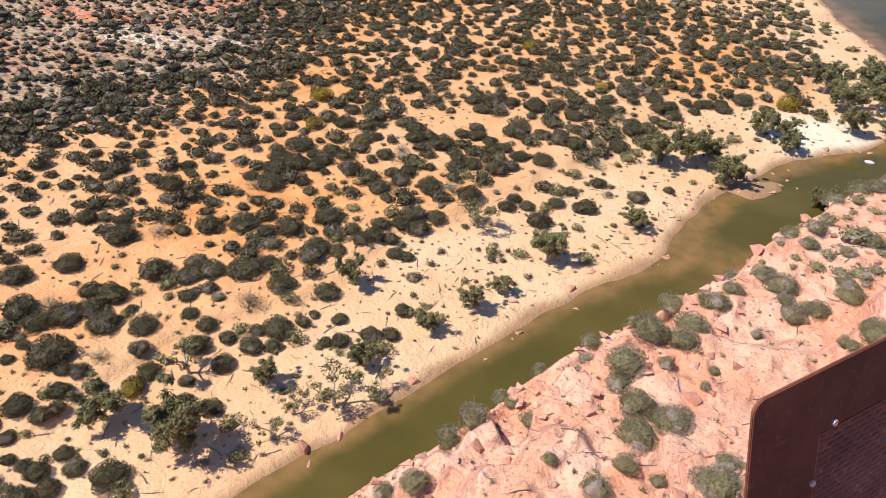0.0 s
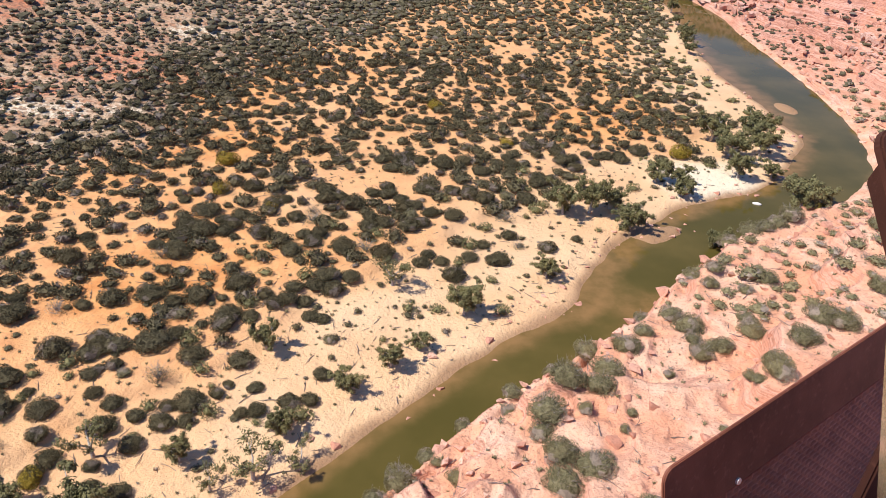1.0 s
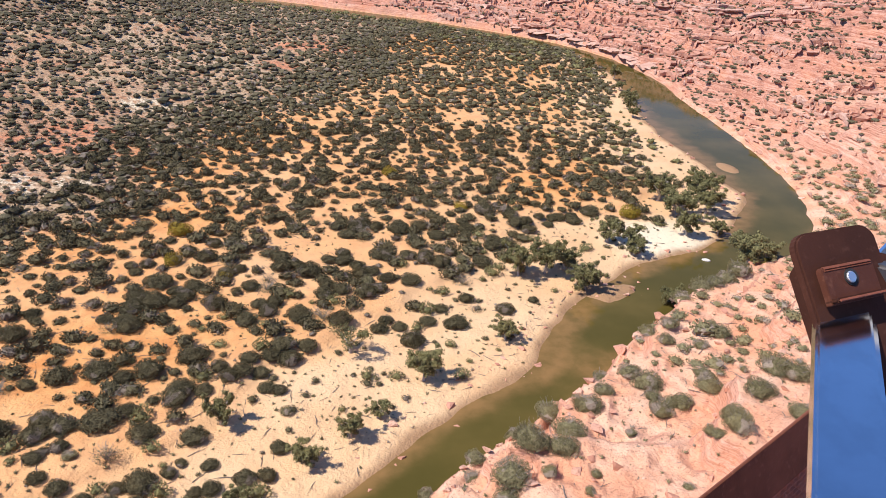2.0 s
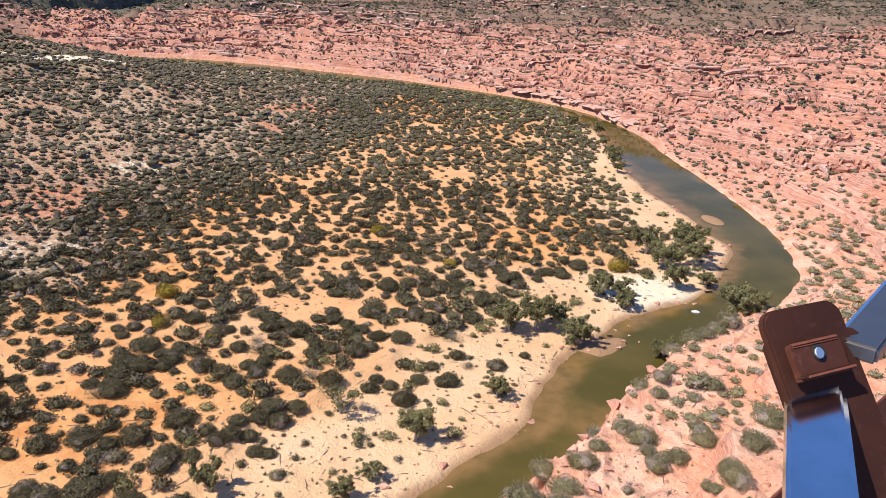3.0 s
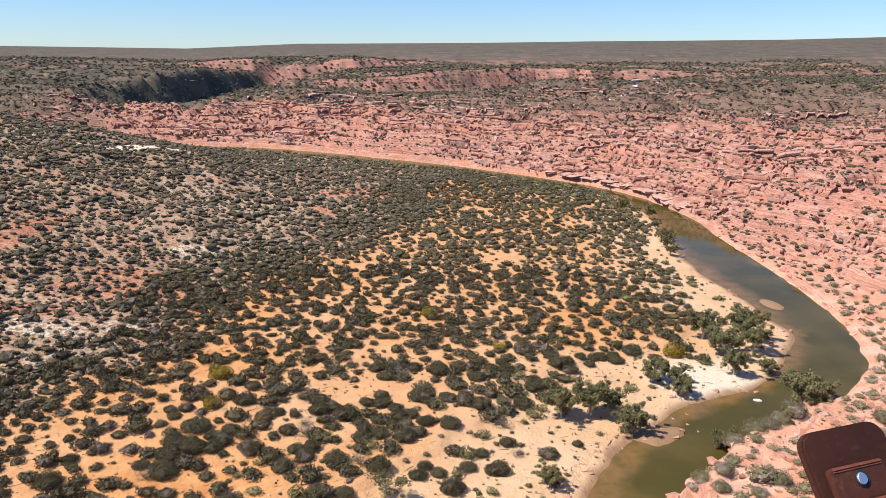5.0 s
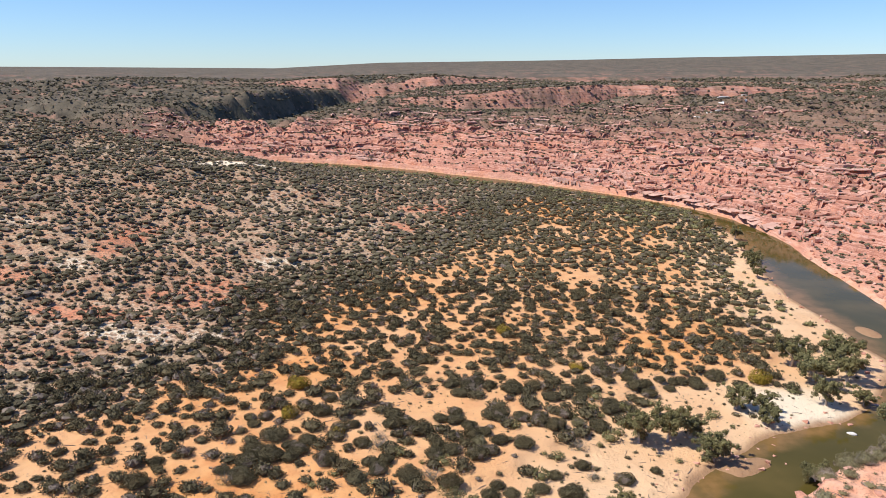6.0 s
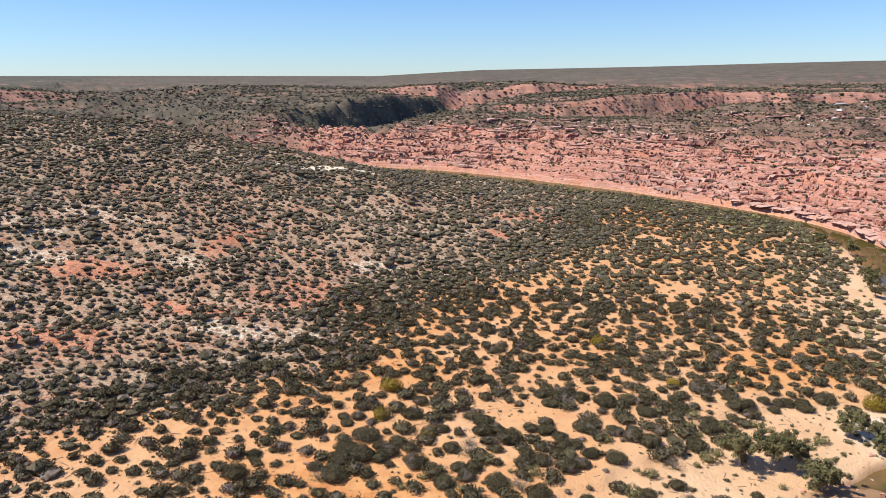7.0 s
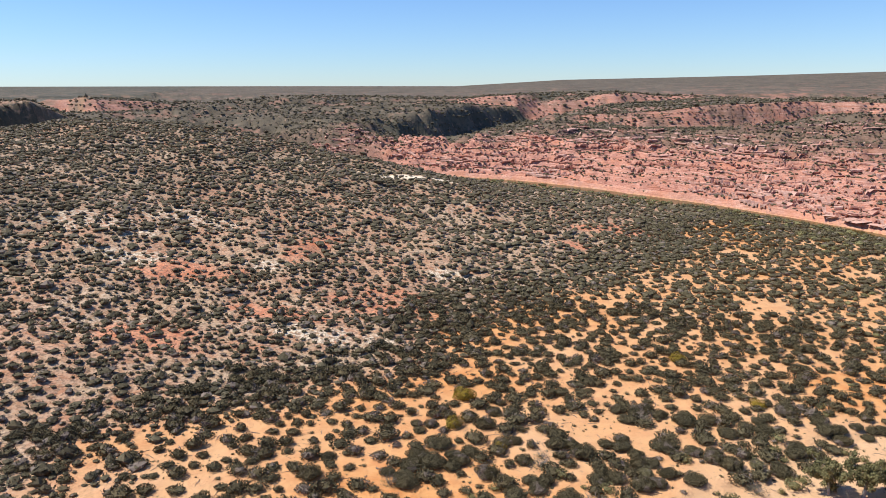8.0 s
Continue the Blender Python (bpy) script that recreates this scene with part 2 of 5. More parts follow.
def ground_material():
    m, nt, bs = material("ground")
    zone = nt.nodes.new("ShaderNodeAttribute")
    zone.attribute_name = "zone"
    kinds = nt.nodes.new("ShaderNodeSeparateColor")
    nt.links.new(zone.outputs["Color"], kinds.inputs[0])
    rock, stony, green = kinds.outputs
    zone_b = nt.nodes.new("ShaderNodeAttribute")
    zone_b.attribute_name = "zone_b"
    more = nt.nodes.new("ShaderNodeSeparateColor")
    nt.links.new(zone_b.outputs["Color"], more.inputs[0])
    warm, pale, damp = more.outputs
    big, mid, fine = noise_node(nt, 30), noise_node(nt, 5, 5), noise_node(nt, 0.7, 4, 0.65)
    # sand: cream by the water, orange further in
    sand = mix(nt, level(nt, big, 0.35, 0.65), (0.76, 0.505, 0.285), (0.72, 0.435, 0.225))
    orange = mix(nt, level(nt, mid, 0.35, 0.7), (0.71, 0.35, 0.128), (0.62, 0.25, 0.08))
    sand = mix(nt, warm, sand, orange)
    sand = mix(nt, maths(nt, "MULTIPLY", pale, maths(nt, "SUBTRACT", 1.0, warm)), sand, (0.80, 0.655, 0.46))
    litter = level(nt, noise_node(nt, 1.6, 6, 0.75), 0.56, 0.70)
    sand = mix(nt, maths(nt, "MULTIPLY", litter, 0.5), sand, (0.33, 0.21, 0.13))
    sand = mix(nt, damp, sand, (0.36, 0.21, 0.11))
    # stony rise: white limestone rubble and red dirt
    dirt = mix(nt, level(nt, noise_node(nt, 12, 5), 0.38, 0.62), (0.47, 0.305, 0.175), (0.46, 0.225, 0.12))
    dirt = mix(nt, warm, dirt, mix(nt, level(nt, mid, 0.35, 0.65), (0.66, 0.30, 0.16), (0.58, 0.20, 0.095)))
    chalk = mix(nt, level(nt, fine, 0.4, 0.7), (0.80, 0.67, 0.48), (0.60, 0.43, 0.28))
    chalky = maths(nt, "ADD", maths(nt, "MULTIPLY", pale, 0.75), 0.25)
    chalky = maths(nt, "MULTIPLY", chalky, maths(nt, "SUBTRACT", 1.0, maths(nt, "MULTIPLY", warm, 0.8)))
    scree = mix(nt, maths(nt, "MULTIPLY", chalky, level(nt, noise_node(nt, 2.6, 5, 0.7), 0.44, 0.53)), dirt, chalk)
    scree = mix(nt, maths(nt, "MULTIPLY", level(nt, noise_node(nt, 1.4, 5, 0.7), 0.48, 0.58), 0.72), scree, (0.17, 0.115, 0.075))
    # rock: bedded red and pink sandstone; paler flats and darker risers paint in light and shade
    spot = nt.nodes.new("ShaderNodeNewGeometry")
    bed_way = node(nt, "Mapping", Scale=(0.014, 0.014, 0.5))
    nt.links.new(spot.outputs["Position"], bed_way.inputs["Vector"])
    beds = noise_node(nt, 1.0, 6, 0.75, 0.5, bed_way.outputs[0])
    # red and pink beds; the narrow dark bands paint shadow cracks under ledges
    stone = ramp(nt, beds, (0.32, (0.20, 0.070, 0.045)), (0.40, (0.47, 0.20, 0.13)), (0.455, (0.60, 0.32, 0.23)), (0.49, (0.24, 0.085, 0.055)), (0.53, (0.56, 0.26, 0.175)), (0.575, (0.64, 0.39, 0.30)), (0.61, (0.30, 0.105, 0.065)), (0.66, (0.58, 0.26, 0.165)), (0.75, (0.66, 0.40, 0.30)))
    stone = mix(nt, maths(nt, "MULTIPLY", level(nt, big, 0.5, 0.75), 0.5), stone, (0.57, 0.225, 0.13))
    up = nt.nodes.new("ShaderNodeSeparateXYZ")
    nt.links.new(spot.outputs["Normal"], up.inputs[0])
    # slope mask: level rock is painted lighter, steep rock stays dark like shade
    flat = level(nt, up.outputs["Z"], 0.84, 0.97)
    flat_tone = mix(nt, level(nt, mid, 0.35, 0.65), (0.68, 0.38, 0.26), (0.60, 0.265, 0.16))
    stone = mix(nt, maths(nt, "MULTIPLY", flat, maths(nt, "ADD", maths(nt, "MULTIPLY", pale, 0.5), 0.12)), stone, flat_tone)
    pale_tone = mix(nt, level(nt, noise_node(nt, 9, 5), 0.38, 0.62), (0.79, 0.485, 0.325), (0.73, 0.355, 0.205))
    stone = mix(nt, maths(nt, "MULTIPLY", maths(nt, "MULTIPLY", pale, maths(nt, "ADD", maths(nt, "MULTIPLY", flat, 0.6), 0.35)), 0.95), stone, pale_tone)
    chips = level(nt, noise_node(nt, 1.3, 6, 0.75), 0.55, 0.66)
    stone = mix(nt, maths(nt, "MULTIPLY", chips, 0.55), stone, (0.27, 0.115, 0.075))
    specks = level(nt, noise_node(nt, 0.55, 5, 0.75), 0.56, 0.64)
    stone = mix(nt, maths(nt, "MULTIPLY", specks, 0.65), stone, (0.20, 0.095, 0.06))
    bent = nt.nodes.new("ShaderNodeVectorMath")
    bent.operation = "MULTIPLY_ADD"
    wobble = node(nt, "TexNoise", Scale=0.45, Detail=4.0)
    nt.links.new(spot.outputs["Position"], wobble.inputs["Vector"])
    nt.links.new(wobble.outputs["Color"], bent.inputs[0])
    bent.inputs[1].default_value = (5.0, 5.0, 5.0)
    nt.links.new(spot.outputs["Position"], bent.inputs[2])
    cells = node(nt, "TexVoronoi", Scale=0.42)
    cells.feature = "DISTANCE_TO_EDGE"
    nt.links.new(bent.outputs[0], cells.inputs["Vector"])
    crack = maths(nt, "SUBTRACT", 1.0, level(nt, cells.outputs["Distance"], 0.012, 0.05))
    crack = maths(nt, "MULTIPLY", crack, level(nt, noise_node(nt, 4, 5, 0.7), 0.53, 0.62))
    stone = mix(nt, maths(nt, "MULTIPLY", crack, 0.45), stone, (0.20, 0.085, 0.05))
    patch = level(nt, noise_node(nt, 17, 5, 0.6), 0.5, 0.64)
    stone = mix(nt, maths(nt, "MULTIPLY", patch, 0.32), stone, (0.62, 0.25, 0.125))
    # scrub-covered plateau; its dark tone also stands for shade on gorge walls
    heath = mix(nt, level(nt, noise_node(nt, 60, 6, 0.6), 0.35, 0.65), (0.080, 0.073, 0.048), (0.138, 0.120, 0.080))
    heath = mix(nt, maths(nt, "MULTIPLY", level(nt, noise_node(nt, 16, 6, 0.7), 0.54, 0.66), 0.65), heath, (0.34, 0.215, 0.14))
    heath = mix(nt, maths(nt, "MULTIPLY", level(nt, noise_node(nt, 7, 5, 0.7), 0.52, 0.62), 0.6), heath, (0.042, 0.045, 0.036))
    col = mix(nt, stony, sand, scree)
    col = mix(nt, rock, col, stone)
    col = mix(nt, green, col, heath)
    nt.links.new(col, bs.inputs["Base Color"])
    bs.inputs["Roughness"].default_value = 0.92
    bs.inputs["Specular IOR Level"].default_value = 0.2
    relief = maths(nt, "ADD", maths(nt, "MULTIPLY", mid, 1.3), maths(nt, "MULTIPLY", fine, 0.5))
    bump(nt, bs, relief, 0.9, 0.8)
    return m


def water_material():
    m, nt, bs = material("river water")
    depth = nt.nodes.new("ShaderNodeAttribute")
    depth.attribute_name = "depth"
    deep = mix(nt, level(nt, noise_node(nt, 25), 0.35, 0.7), (0.075, 0.060, 0.014), (0.112, 0.082, 0.022))
    shoal = mix(nt, level(nt, noise_node(nt, 6, 5), 0.35, 0.7), (0.24, 0.135, 0.05), (0.15, 0.095, 0.03))
    edge = maths(nt, "ADD", depth.outputs["Fac"], maths(nt, "MULTIPLY", maths(nt, "SUBTRACT", noise_node(nt, 13, 5), 0.5), 1.3))
    nt.links.new(mix(nt, level(nt, edge, 0.1, 0.75), shoal, deep), bs.inputs["Base Color"])
    bs.inputs["Roughness"].default_value = 0.06
    bs.inputs["IOR"].default_value = 1.333
    bs.inputs["Specular IOR Level"].default_value = 0.16
    bump(nt, bs, noise_node(nt, 0.8, 3), 0.05, 0.1)
    return m


def leaf_material(name, dark, light, dry=(0.20, 0.16, 0.12), dry_share=0.0):
    m, nt, bs = material(name)
    info = nt.nodes.new("ShaderNodeObjectInfo")
    geo = nt.nodes.new("ShaderNodeNewGeometry")
    tone = maths(nt, "ADD", maths(nt, "MULTIPLY", geo.outputs["Random Per Island"], 0.4), maths(nt, "MULTIPLY", info.outputs["Random"], 0.2))
    tone = maths(nt, "ADD", tone, maths(nt, "MULTIPLY", level(nt, noise_node(nt, 0.45, 4, 0.7), 0.40, 0.62), 0.5))
    col = mix(nt, tone, dark, light)
    col = mix(nt, maths(nt, "MULTIPLY", level(nt, noise_node(nt, 9, 3), 0.45, 0.7), 0.5), col, tuple(0.5 * (a + b) * k for a, b, k in zip(dark, light, (1.25, 1.1, 0.95))))
    if dry_share:
        col = mix(nt, level(nt, noise_node(nt, 4, 2), 0.66 - dry_share, 0.70 - dry_share), col, dry)
    nt.links.new(col, bs.inputs["Base Color"])
    bs.inputs["Roughness"].default_value = 0.75
    bs.inputs["Specular IOR Level"].default_value = 0.10
    return m


def wood_material(name, a, b):
    m, nt, bs = material(name)
    nt.links.new(mix(nt, level(nt, noise_node(nt, 0.3, 5), 0.3, 0.7), a, b), bs.inputs["Base Color"])
    bs.inputs["Roughness"].default_value = 0.85
    return m


def rock_material(name, a, b, c, d):
    m, nt, bs = material(name)
    geo = nt.nodes.new("ShaderNodeNewGeometry")
    col = ramp(nt, geo.outputs["Random Per Island"], (0.0, a), (0.35, b), (0.7, c), (1.0, d))
    col = mix(nt, level(nt, noise_node(nt, 0.5, 5, 0.65), 0.45, 0.7), col, (0.36, 0.16, 0.10))
    nt.links.new(col, bs.inputs["Base Color"])
    bs.inputs["Roughness"].default_value = 0.9
    bump(nt, bs, noise_node(nt, 0.25, 5), 0.5, 0.1)
    return m


GROUND, WATER = ground_material(), water_material()
ROCK = rock_material("loose sandstone", (0.42, 0.17, 0.10), (0.60, 0.30, 0.20), (0.68, 0.42, 0.30), (0.50, 0.24, 0.16))
ROCK_BEDS = rock_material("bedded sandstone", (0.47, 0.225, 0.15), (0.59, 0.33, 0.24), (0.65, 0.41, 0.31), (0.50, 0.235, 0.155))
SCRUB = leaf_material("scrub leaves", (0.036, 0.031, 0.016), (0.172, 0.142, 0.076), (0.21, 0.165, 0.125), 0.06)
HEATH = leaf_material("heath leaves", (0.042, 0.036, 0.020), (0.176, 0.146, 0.084), (0.21, 0.165, 0.125), 0.08)
GREYLEAF = leaf_material("grey leaves", (0.080, 0.070, 0.034), (0.300, 0.258, 0.138), (0.33, 0.26, 0.195), 0.10)
GUM = leaf_material("gum leaves", (0.055, 0.053, 0.020), (0.275, 0.245, 0.110))
YELLOW = leaf_material("yellow-green leaves", (0.15, 0.11, 0.014), (0.33, 0.23, 0.035))
TWIG = wood_material("grey twigs", (0.20, 0.17, 0.145), (0.34, 0.29, 0.25))
BARK = wood_material("pale bark", (0.30, 0.25, 0.20), (0.55, 0.49, 0.42))
DEADWOOD = wood_material("dead wood", (0.10, 0.075, 0.06), (0.22, 0.18, 0.15))
CHALK = wood_material("white limestone", (0.62, 0.57, 0.50), (0.80, 0.76, 0.69))
CHALK_PINK = wood_material("pale pink sandstone", (0.52, 0.27, 0.18), (0.66, 0.42, 0.32))
# ---------------------------------------------------------------- ground and river
def sheet(name, verts, faces, mat, smooth_=True):
    me = bpy.data.meshes.new(name)
    me.vertices.add(len(verts))
    me.vertices.foreach_set("co", np.asarray(verts, np.float32).ravel())
    faces = np.asarray(faces, np.int32)
    n = faces.shape[1]
    me.loops.add(faces.size)
    me.loops.foreach_set("vertex_index", faces.ravel())
    me.polygons.add(len(faces))
    me.polygons.foreach_set("loop_start", np.arange(0, faces.size, n, dtype=np.int32))
    me.polygons.foreach_set("use_smooth", np.full(len(faces), smooth_))
    me.materials.append(mat)
    me.update(calc_edges=True)
    return me


def grid_faces(rows, cols, closed):
    r = np.arange(rows - 1)[:, None]
    c = np.arange(cols if closed else cols - 1)[None, :]
    c2 = (c + 1) % cols
    quads = np.stack([r * cols + c, r * cols + c2, (r + 1) * cols + c2, (r + 1) * cols + c], -1)
    return quads.reshape(-1, 4)


def colours(me, name, r, g, b):
    a = me.color_attributes.new(name, "FLOAT_COLOR", "POINT")
    data = np.ones((len(r), 4), np.float32)
    data[:, 0], data[:, 1], data[:, 2] = r, g, b
    a.data.foreach_set("color", data.ravel())


def cover(x, y):
    """What the ground is made of: shares of rock, stony rise, heath (painted on gorge walls as shade too); warm, pale,
    damp.
    """
    z, d, e, s, left, shade = lie(x, y)
    far, bearing = np.hypot(x, y), np.degrees(np.arctan2(x, y))
    outer = d > 0
    rock = np.where(outer, smooth(-3.0, -0.8, e), 0)
    stony = np.where(outer, 0, smooth(-12, 25, left + 12 * rough(x, y, 25, 3, 81)))
    top = np.where(outer, smooth(230, 430, e + 90 * rough(x, y, 90, 3, 82)), 0)
    top = np.where(outer & (s > 18), smooth(60, 100, e + 25 * rough(x, y, 60, 3, 82)), top)
    green = np.clip(np.where(outer, top, 0.55 * smooth(60, 250, left + 90 * rough(x, y, 80, 3, 83)) * (0.5 + 0.5 * smooth(-0.3, 0.3, rough(x, y, 45, 3, 103)))), 0, 1)
    green = np.maximum(green, smooth(1000, 1400, far))
    green = green * np.where(outer, smooth(540, 800, far) * 0.7 + 0.25 * smooth(800, 1050, far), 0.55 + 0.45 * smooth(750, 1050, far))
    green = np.maximum(green, 0.85 * outer * smooth(-14, -21, bearing) * smooth(450, 600, far))
    wall = np.zeros(x.shape)
    # SCARP_D gets no rock colour: dark heath tone stands for its shade
    for rows in (SCARP_B, SCARP_C, SCARP_E):
        up, high, share, back, run = scarp(rows, x, y, far, bearing)
        wall = np.maximum(wall, smooth(-6, 2, back) * (1 - smooth(run, run + 25, back)) * smooth(0.2, 0.6, share))
    # bare red bands on the far plateau
    mesa = rough(x, y, 230, 4, 67)
    brink = np.maximum(1 - smooth(0.05, 0.13, np.abs(mesa)), 1 - smooth(0.05, 0.13, np.abs(mesa - 0.3))) * smooth(860, 960, far) * (1 - smooth(1900, 2600, far)) * smooth(-17, -10, bearing)
    bare = 0.7 * brink * (0.35 + 0.65 * smooth(-0.3, 0.2, rough(x, y, 30, 3, 97)))
    bare = np.maximum(bare, 0.4 * smooth(0.42, 0.62, rough(x, y, 34, 5, 91)) * smooth(800, 1000, far) * (1 - smooth(2300, 3400, far)))
    # dark heath colour laid over the gorge walls in place of shade
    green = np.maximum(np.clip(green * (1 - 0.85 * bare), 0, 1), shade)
    lit_wall = wall * (0.45 + 0.55 * smooth(-0.3, 0.2, rough(x, y, 24, 4, 93)))
    rock = np.maximum(np.maximum(rock, bare), lit_wall)
    green = green * (1 - 0.85 * lit_wall)
    bar = (np.hypot((x - 165.5) / 6, (y - 252) / 10) < 1.3) | (np.hypot((x - 79) / 13, (y - 159) / 9) < 1.0)
    rock = np.where(bar, 0, rock)
    warm = np.clip(smooth(19, 52, e + 10 * rough(x, y, 30, 3, 84)) * (0.75 + 0.4 * rough(x, y, 45, 3, 85)), 0, 1)
    pale_hill = np.maximum(0.3 * smooth(0.0, 0.5, rough(x, y, 45, 4, 86)), patches(WHITE_GROUND, x, y, 171))
    pale_rock = np.clip((1 - smooth(28, 90, e + 25 * rough(x, y, 50, 3, 89))) * (1 - smooth(16.5, 19.5, s)) * (1 - 0.65 * smooth(240, 420, far)) + (1 - smooth(1, 4.5, e)) * 0.6, 0, 1)
    white = 1 - smooth(10, 20, np.hypot(x - 106, y - 189) + 5 * rough(x, y, 15, 3, 88))
    warm = np.where(outer & ~bar, 0.8, warm * (1 - white))
    pale = np.where(outer, pale_rock, np.where(stony > 0.05, pale_hill * stony, white))
    warm = np.where(outer | (stony < 0.05), warm, warm * (1 - stony) + stony * np.maximum(patches(RED_GROUND, x, y, 173), 0.22 * smooth(0.1, 0.5, rough(x, y, 50, 3, 175))))
    cream = patches(CREAM_GROUND, x, y, 177) * ~outer
    stony, green, pale, warm = stony * (1 - cream), green * (1 - cream), np.maximum(pale, cream), warm * (1 - cream)
    damp = np.where(outer, 0, 1 - smooth(0.5, 3.5, e + rough(x, y, 8, 3, 87)))
    return z, (rock, stony, green), (warm, pale, damp)


def build_ground():
    turn = np.radians(np.concatenate([np.linspace(-49, 51, 560), np.linspace(53, 309, 63)]))
    reach = np.concatenate([np.linspace(0.02, 28, 13), np.geomspace(30, 230, 230), np.geomspace(231, 560, 130),
                            np.linspace(563, 880, 118), np.geomspace(886, 2000, 110), np.geomspace(2030, 4900, 45)])
    x, y = np.outer(reach, np.sin(turn)).ravel(), np.outer(reach, np.cos(turn)).ravel()
    z, first, second = cover(x, y)
    me = sheet("ground", np.stack([x, y, z], -1), grid_faces(len(reach), len(turn), True)[:, ::-1], GROUND)
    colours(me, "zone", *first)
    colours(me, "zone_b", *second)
    tagged(new("ground", me), "sandy river flat, stony rise and red sandstone gorge slopes", "ground", kind="structure")


def build_water():
    line = RIVER_LINE[6:168]
    pts, tags = [], []
    across = np.linspace(-1, 1, 15)
    for k in range(len(line)):
        a, b = line[max(k - 1, 0)], line[min(k + 1, len(line) - 1)]
        t = (b - a)[:2] / np.hypot(*(b - a)[:2])
        for u in across:
            wide = line[k][2] + 4.5
            pts.append((line[k][0] + t[1] * u * wide, line[k][1] - t[0] * u * wide, 0.0))
            v = u * wide / line[k][2]
            where_ = 1 + k / 6
            shoal = 0.62 * math.exp(-((where_ - 8.5) / 0.9) ** 2) + 0.35 * max(0.0, -u) * math.exp(-((where_ - 16.2) / 0.6) ** 2) + 0.5 * max(0.0, -u) * math.exp(-((where_ - 10.8) / 0.5) ** 2)
            tags.append(-shoal + (max(0.0, 1 - abs(v) ** 1.3) if v < 0 else max(0.0, 1 - 0.5 * v ** 3)))
    me = sheet("water", pts, grid_faces(len(line), 15, False)[:, ::-1], WATER)
    a = me.attributes.new("depth", "FLOAT", "POINT")
    a.data.foreach_set("value", np.array(tags, np.float32))
    tagged(new("water", me), "calm olive-brown river winding round the bend", "water", kind="structure")


build_ground()
build_water()
GUM_PLACES = [
    (-18.4, 115.6, 3.88), (-30.0, 88.8, 3.14), (-53.5, 79.3, 5.15), (-41.3, 75.0, 6.16), (-2.2, 103.9, 3.44), (5.9, 110.1, 3.36), (11.7, 115.2, 2.60), (-13.5, 94.1, 3.25),
    (22.4, 126.0, 5.02), (43.9, 139.5, 3.67), (55.5, 169.3, 5.58), (63.0, 169.9, 5.59), (69.7, 172.4, 5.10), (72.1, 162.2, 5.17), (88.5, 187.9, 4.53), (93.7, 179.8, 4.10),
    (120.3, 206.1, 7.01), (133.1, 217.5, 7.36), (118.1, 216.2, 6.53), (130.7, 206.1, 5.66), (115.9, 190.3, 5.30), (127.2, 190.9, 3.36), (94.9, 186.2, 4.50), (115.6, 156.3, 6.18),
    (135.1, 176.4, 5.09), (93.0, 153.3, 3.92), (165.0, 352.0, 4.3), (159.5, 336.0, 4.6), (155.0, 321.0, 3.8), (170.0, 375.0, 3.6), (178.0, 402.0, 4.4), (172.0, 425.0, 4.0),
]
YELLOW_SHRUBS = [
    (-52.1, 85.8, 2.38), (102.6, 204.3, 3.81), (-36.1, 198.4, 3.45), (-35.7, 180.2, 2.91), (-21.8, 170.9, 1.77), (47.5, 211.1, 2.59), (28.5, 241.8, 3.26),
]
BOULDERS = [
    (44.9, 102.7, 1.53), (48.8, 105.7, 1.25), (45.3, 106.8, 1.17), (-1.9, 67.0, 1.60), (29.0, 96.1, 1.25), (12.7, 82.5, 1.00), (65.3, 123.7, 1.76), (71.6, 129.4, 1.69),
    (80.7, 136.3, 1.63), (-4.4, 65.3, 1.03), (-8.8, 63.0, 0.94), (23.5, 92.3, 0.97), (33.5, 98.7, 1.21), (52.0, 108.6, 1.27), (56.7, 111.8, 1.08), (79.1, 122.8, 1.03),
    (79.8, 118.2, 0.89), (88.8, 164.5, 0.88), (89.9, 160.8, 0.72), (85.2, 160.9, 0.79), (46.8, 127.2, 0.61),
]
SPARSE_GUM_PLACES = [
    (7.6, 136.8, 5.38), (-43.9, 90.3, 4.40), (-17.7, 84.3, 5.19), (-26.9, 77.5, 2.72), (-24.1, 82.1, 2.80), (-10.4, 86.2, 3.37),
]
ROCK_SHRUBS = [
    (30.6, 72.0, 6.28), (27.6, 79.9, 2.62), (29.4, 83.6, 4.22), (34.4, 91.0, 4.20), (39.2, 91.8, 6.07), (42.4, 103.9, 3.67), (13.5, 73.3, 2.29), (24.2, 87.8, 2.10),
    (16.7, 87.4, 2.12), (10.2, 81.1, 2.47), (5.1, 77.2, 3.72), (1.4, 73.9, 2.57), (20.4, 58.7, 2.55), (25.2, 62.6, 2.26), (29.2, 61.1, 1.69), (37.3, 60.6, 2.18),
    (34.4, 56.7, 3.82), (-3.0, 60.8, 2.82), (-7.1, 59.9, 1.87), (1.1, 72.1, 1.70), (15.1, 63.4, 1.33), (40.5, 78.5, 1.20), (43.2, 82.7, 1.25), (48.4, 100.8, 3.75),
    (53.5, 105.2, 2.59), (57.8, 116.2, 2.52), (61.4, 111.0, 2.95), (62.7, 106.4, 3.90), (62.4, 99.3, 4.47), (66.3, 98.9, 2.73), (72.7, 101.4, 3.50), (73.4, 104.8, 2.56),
]
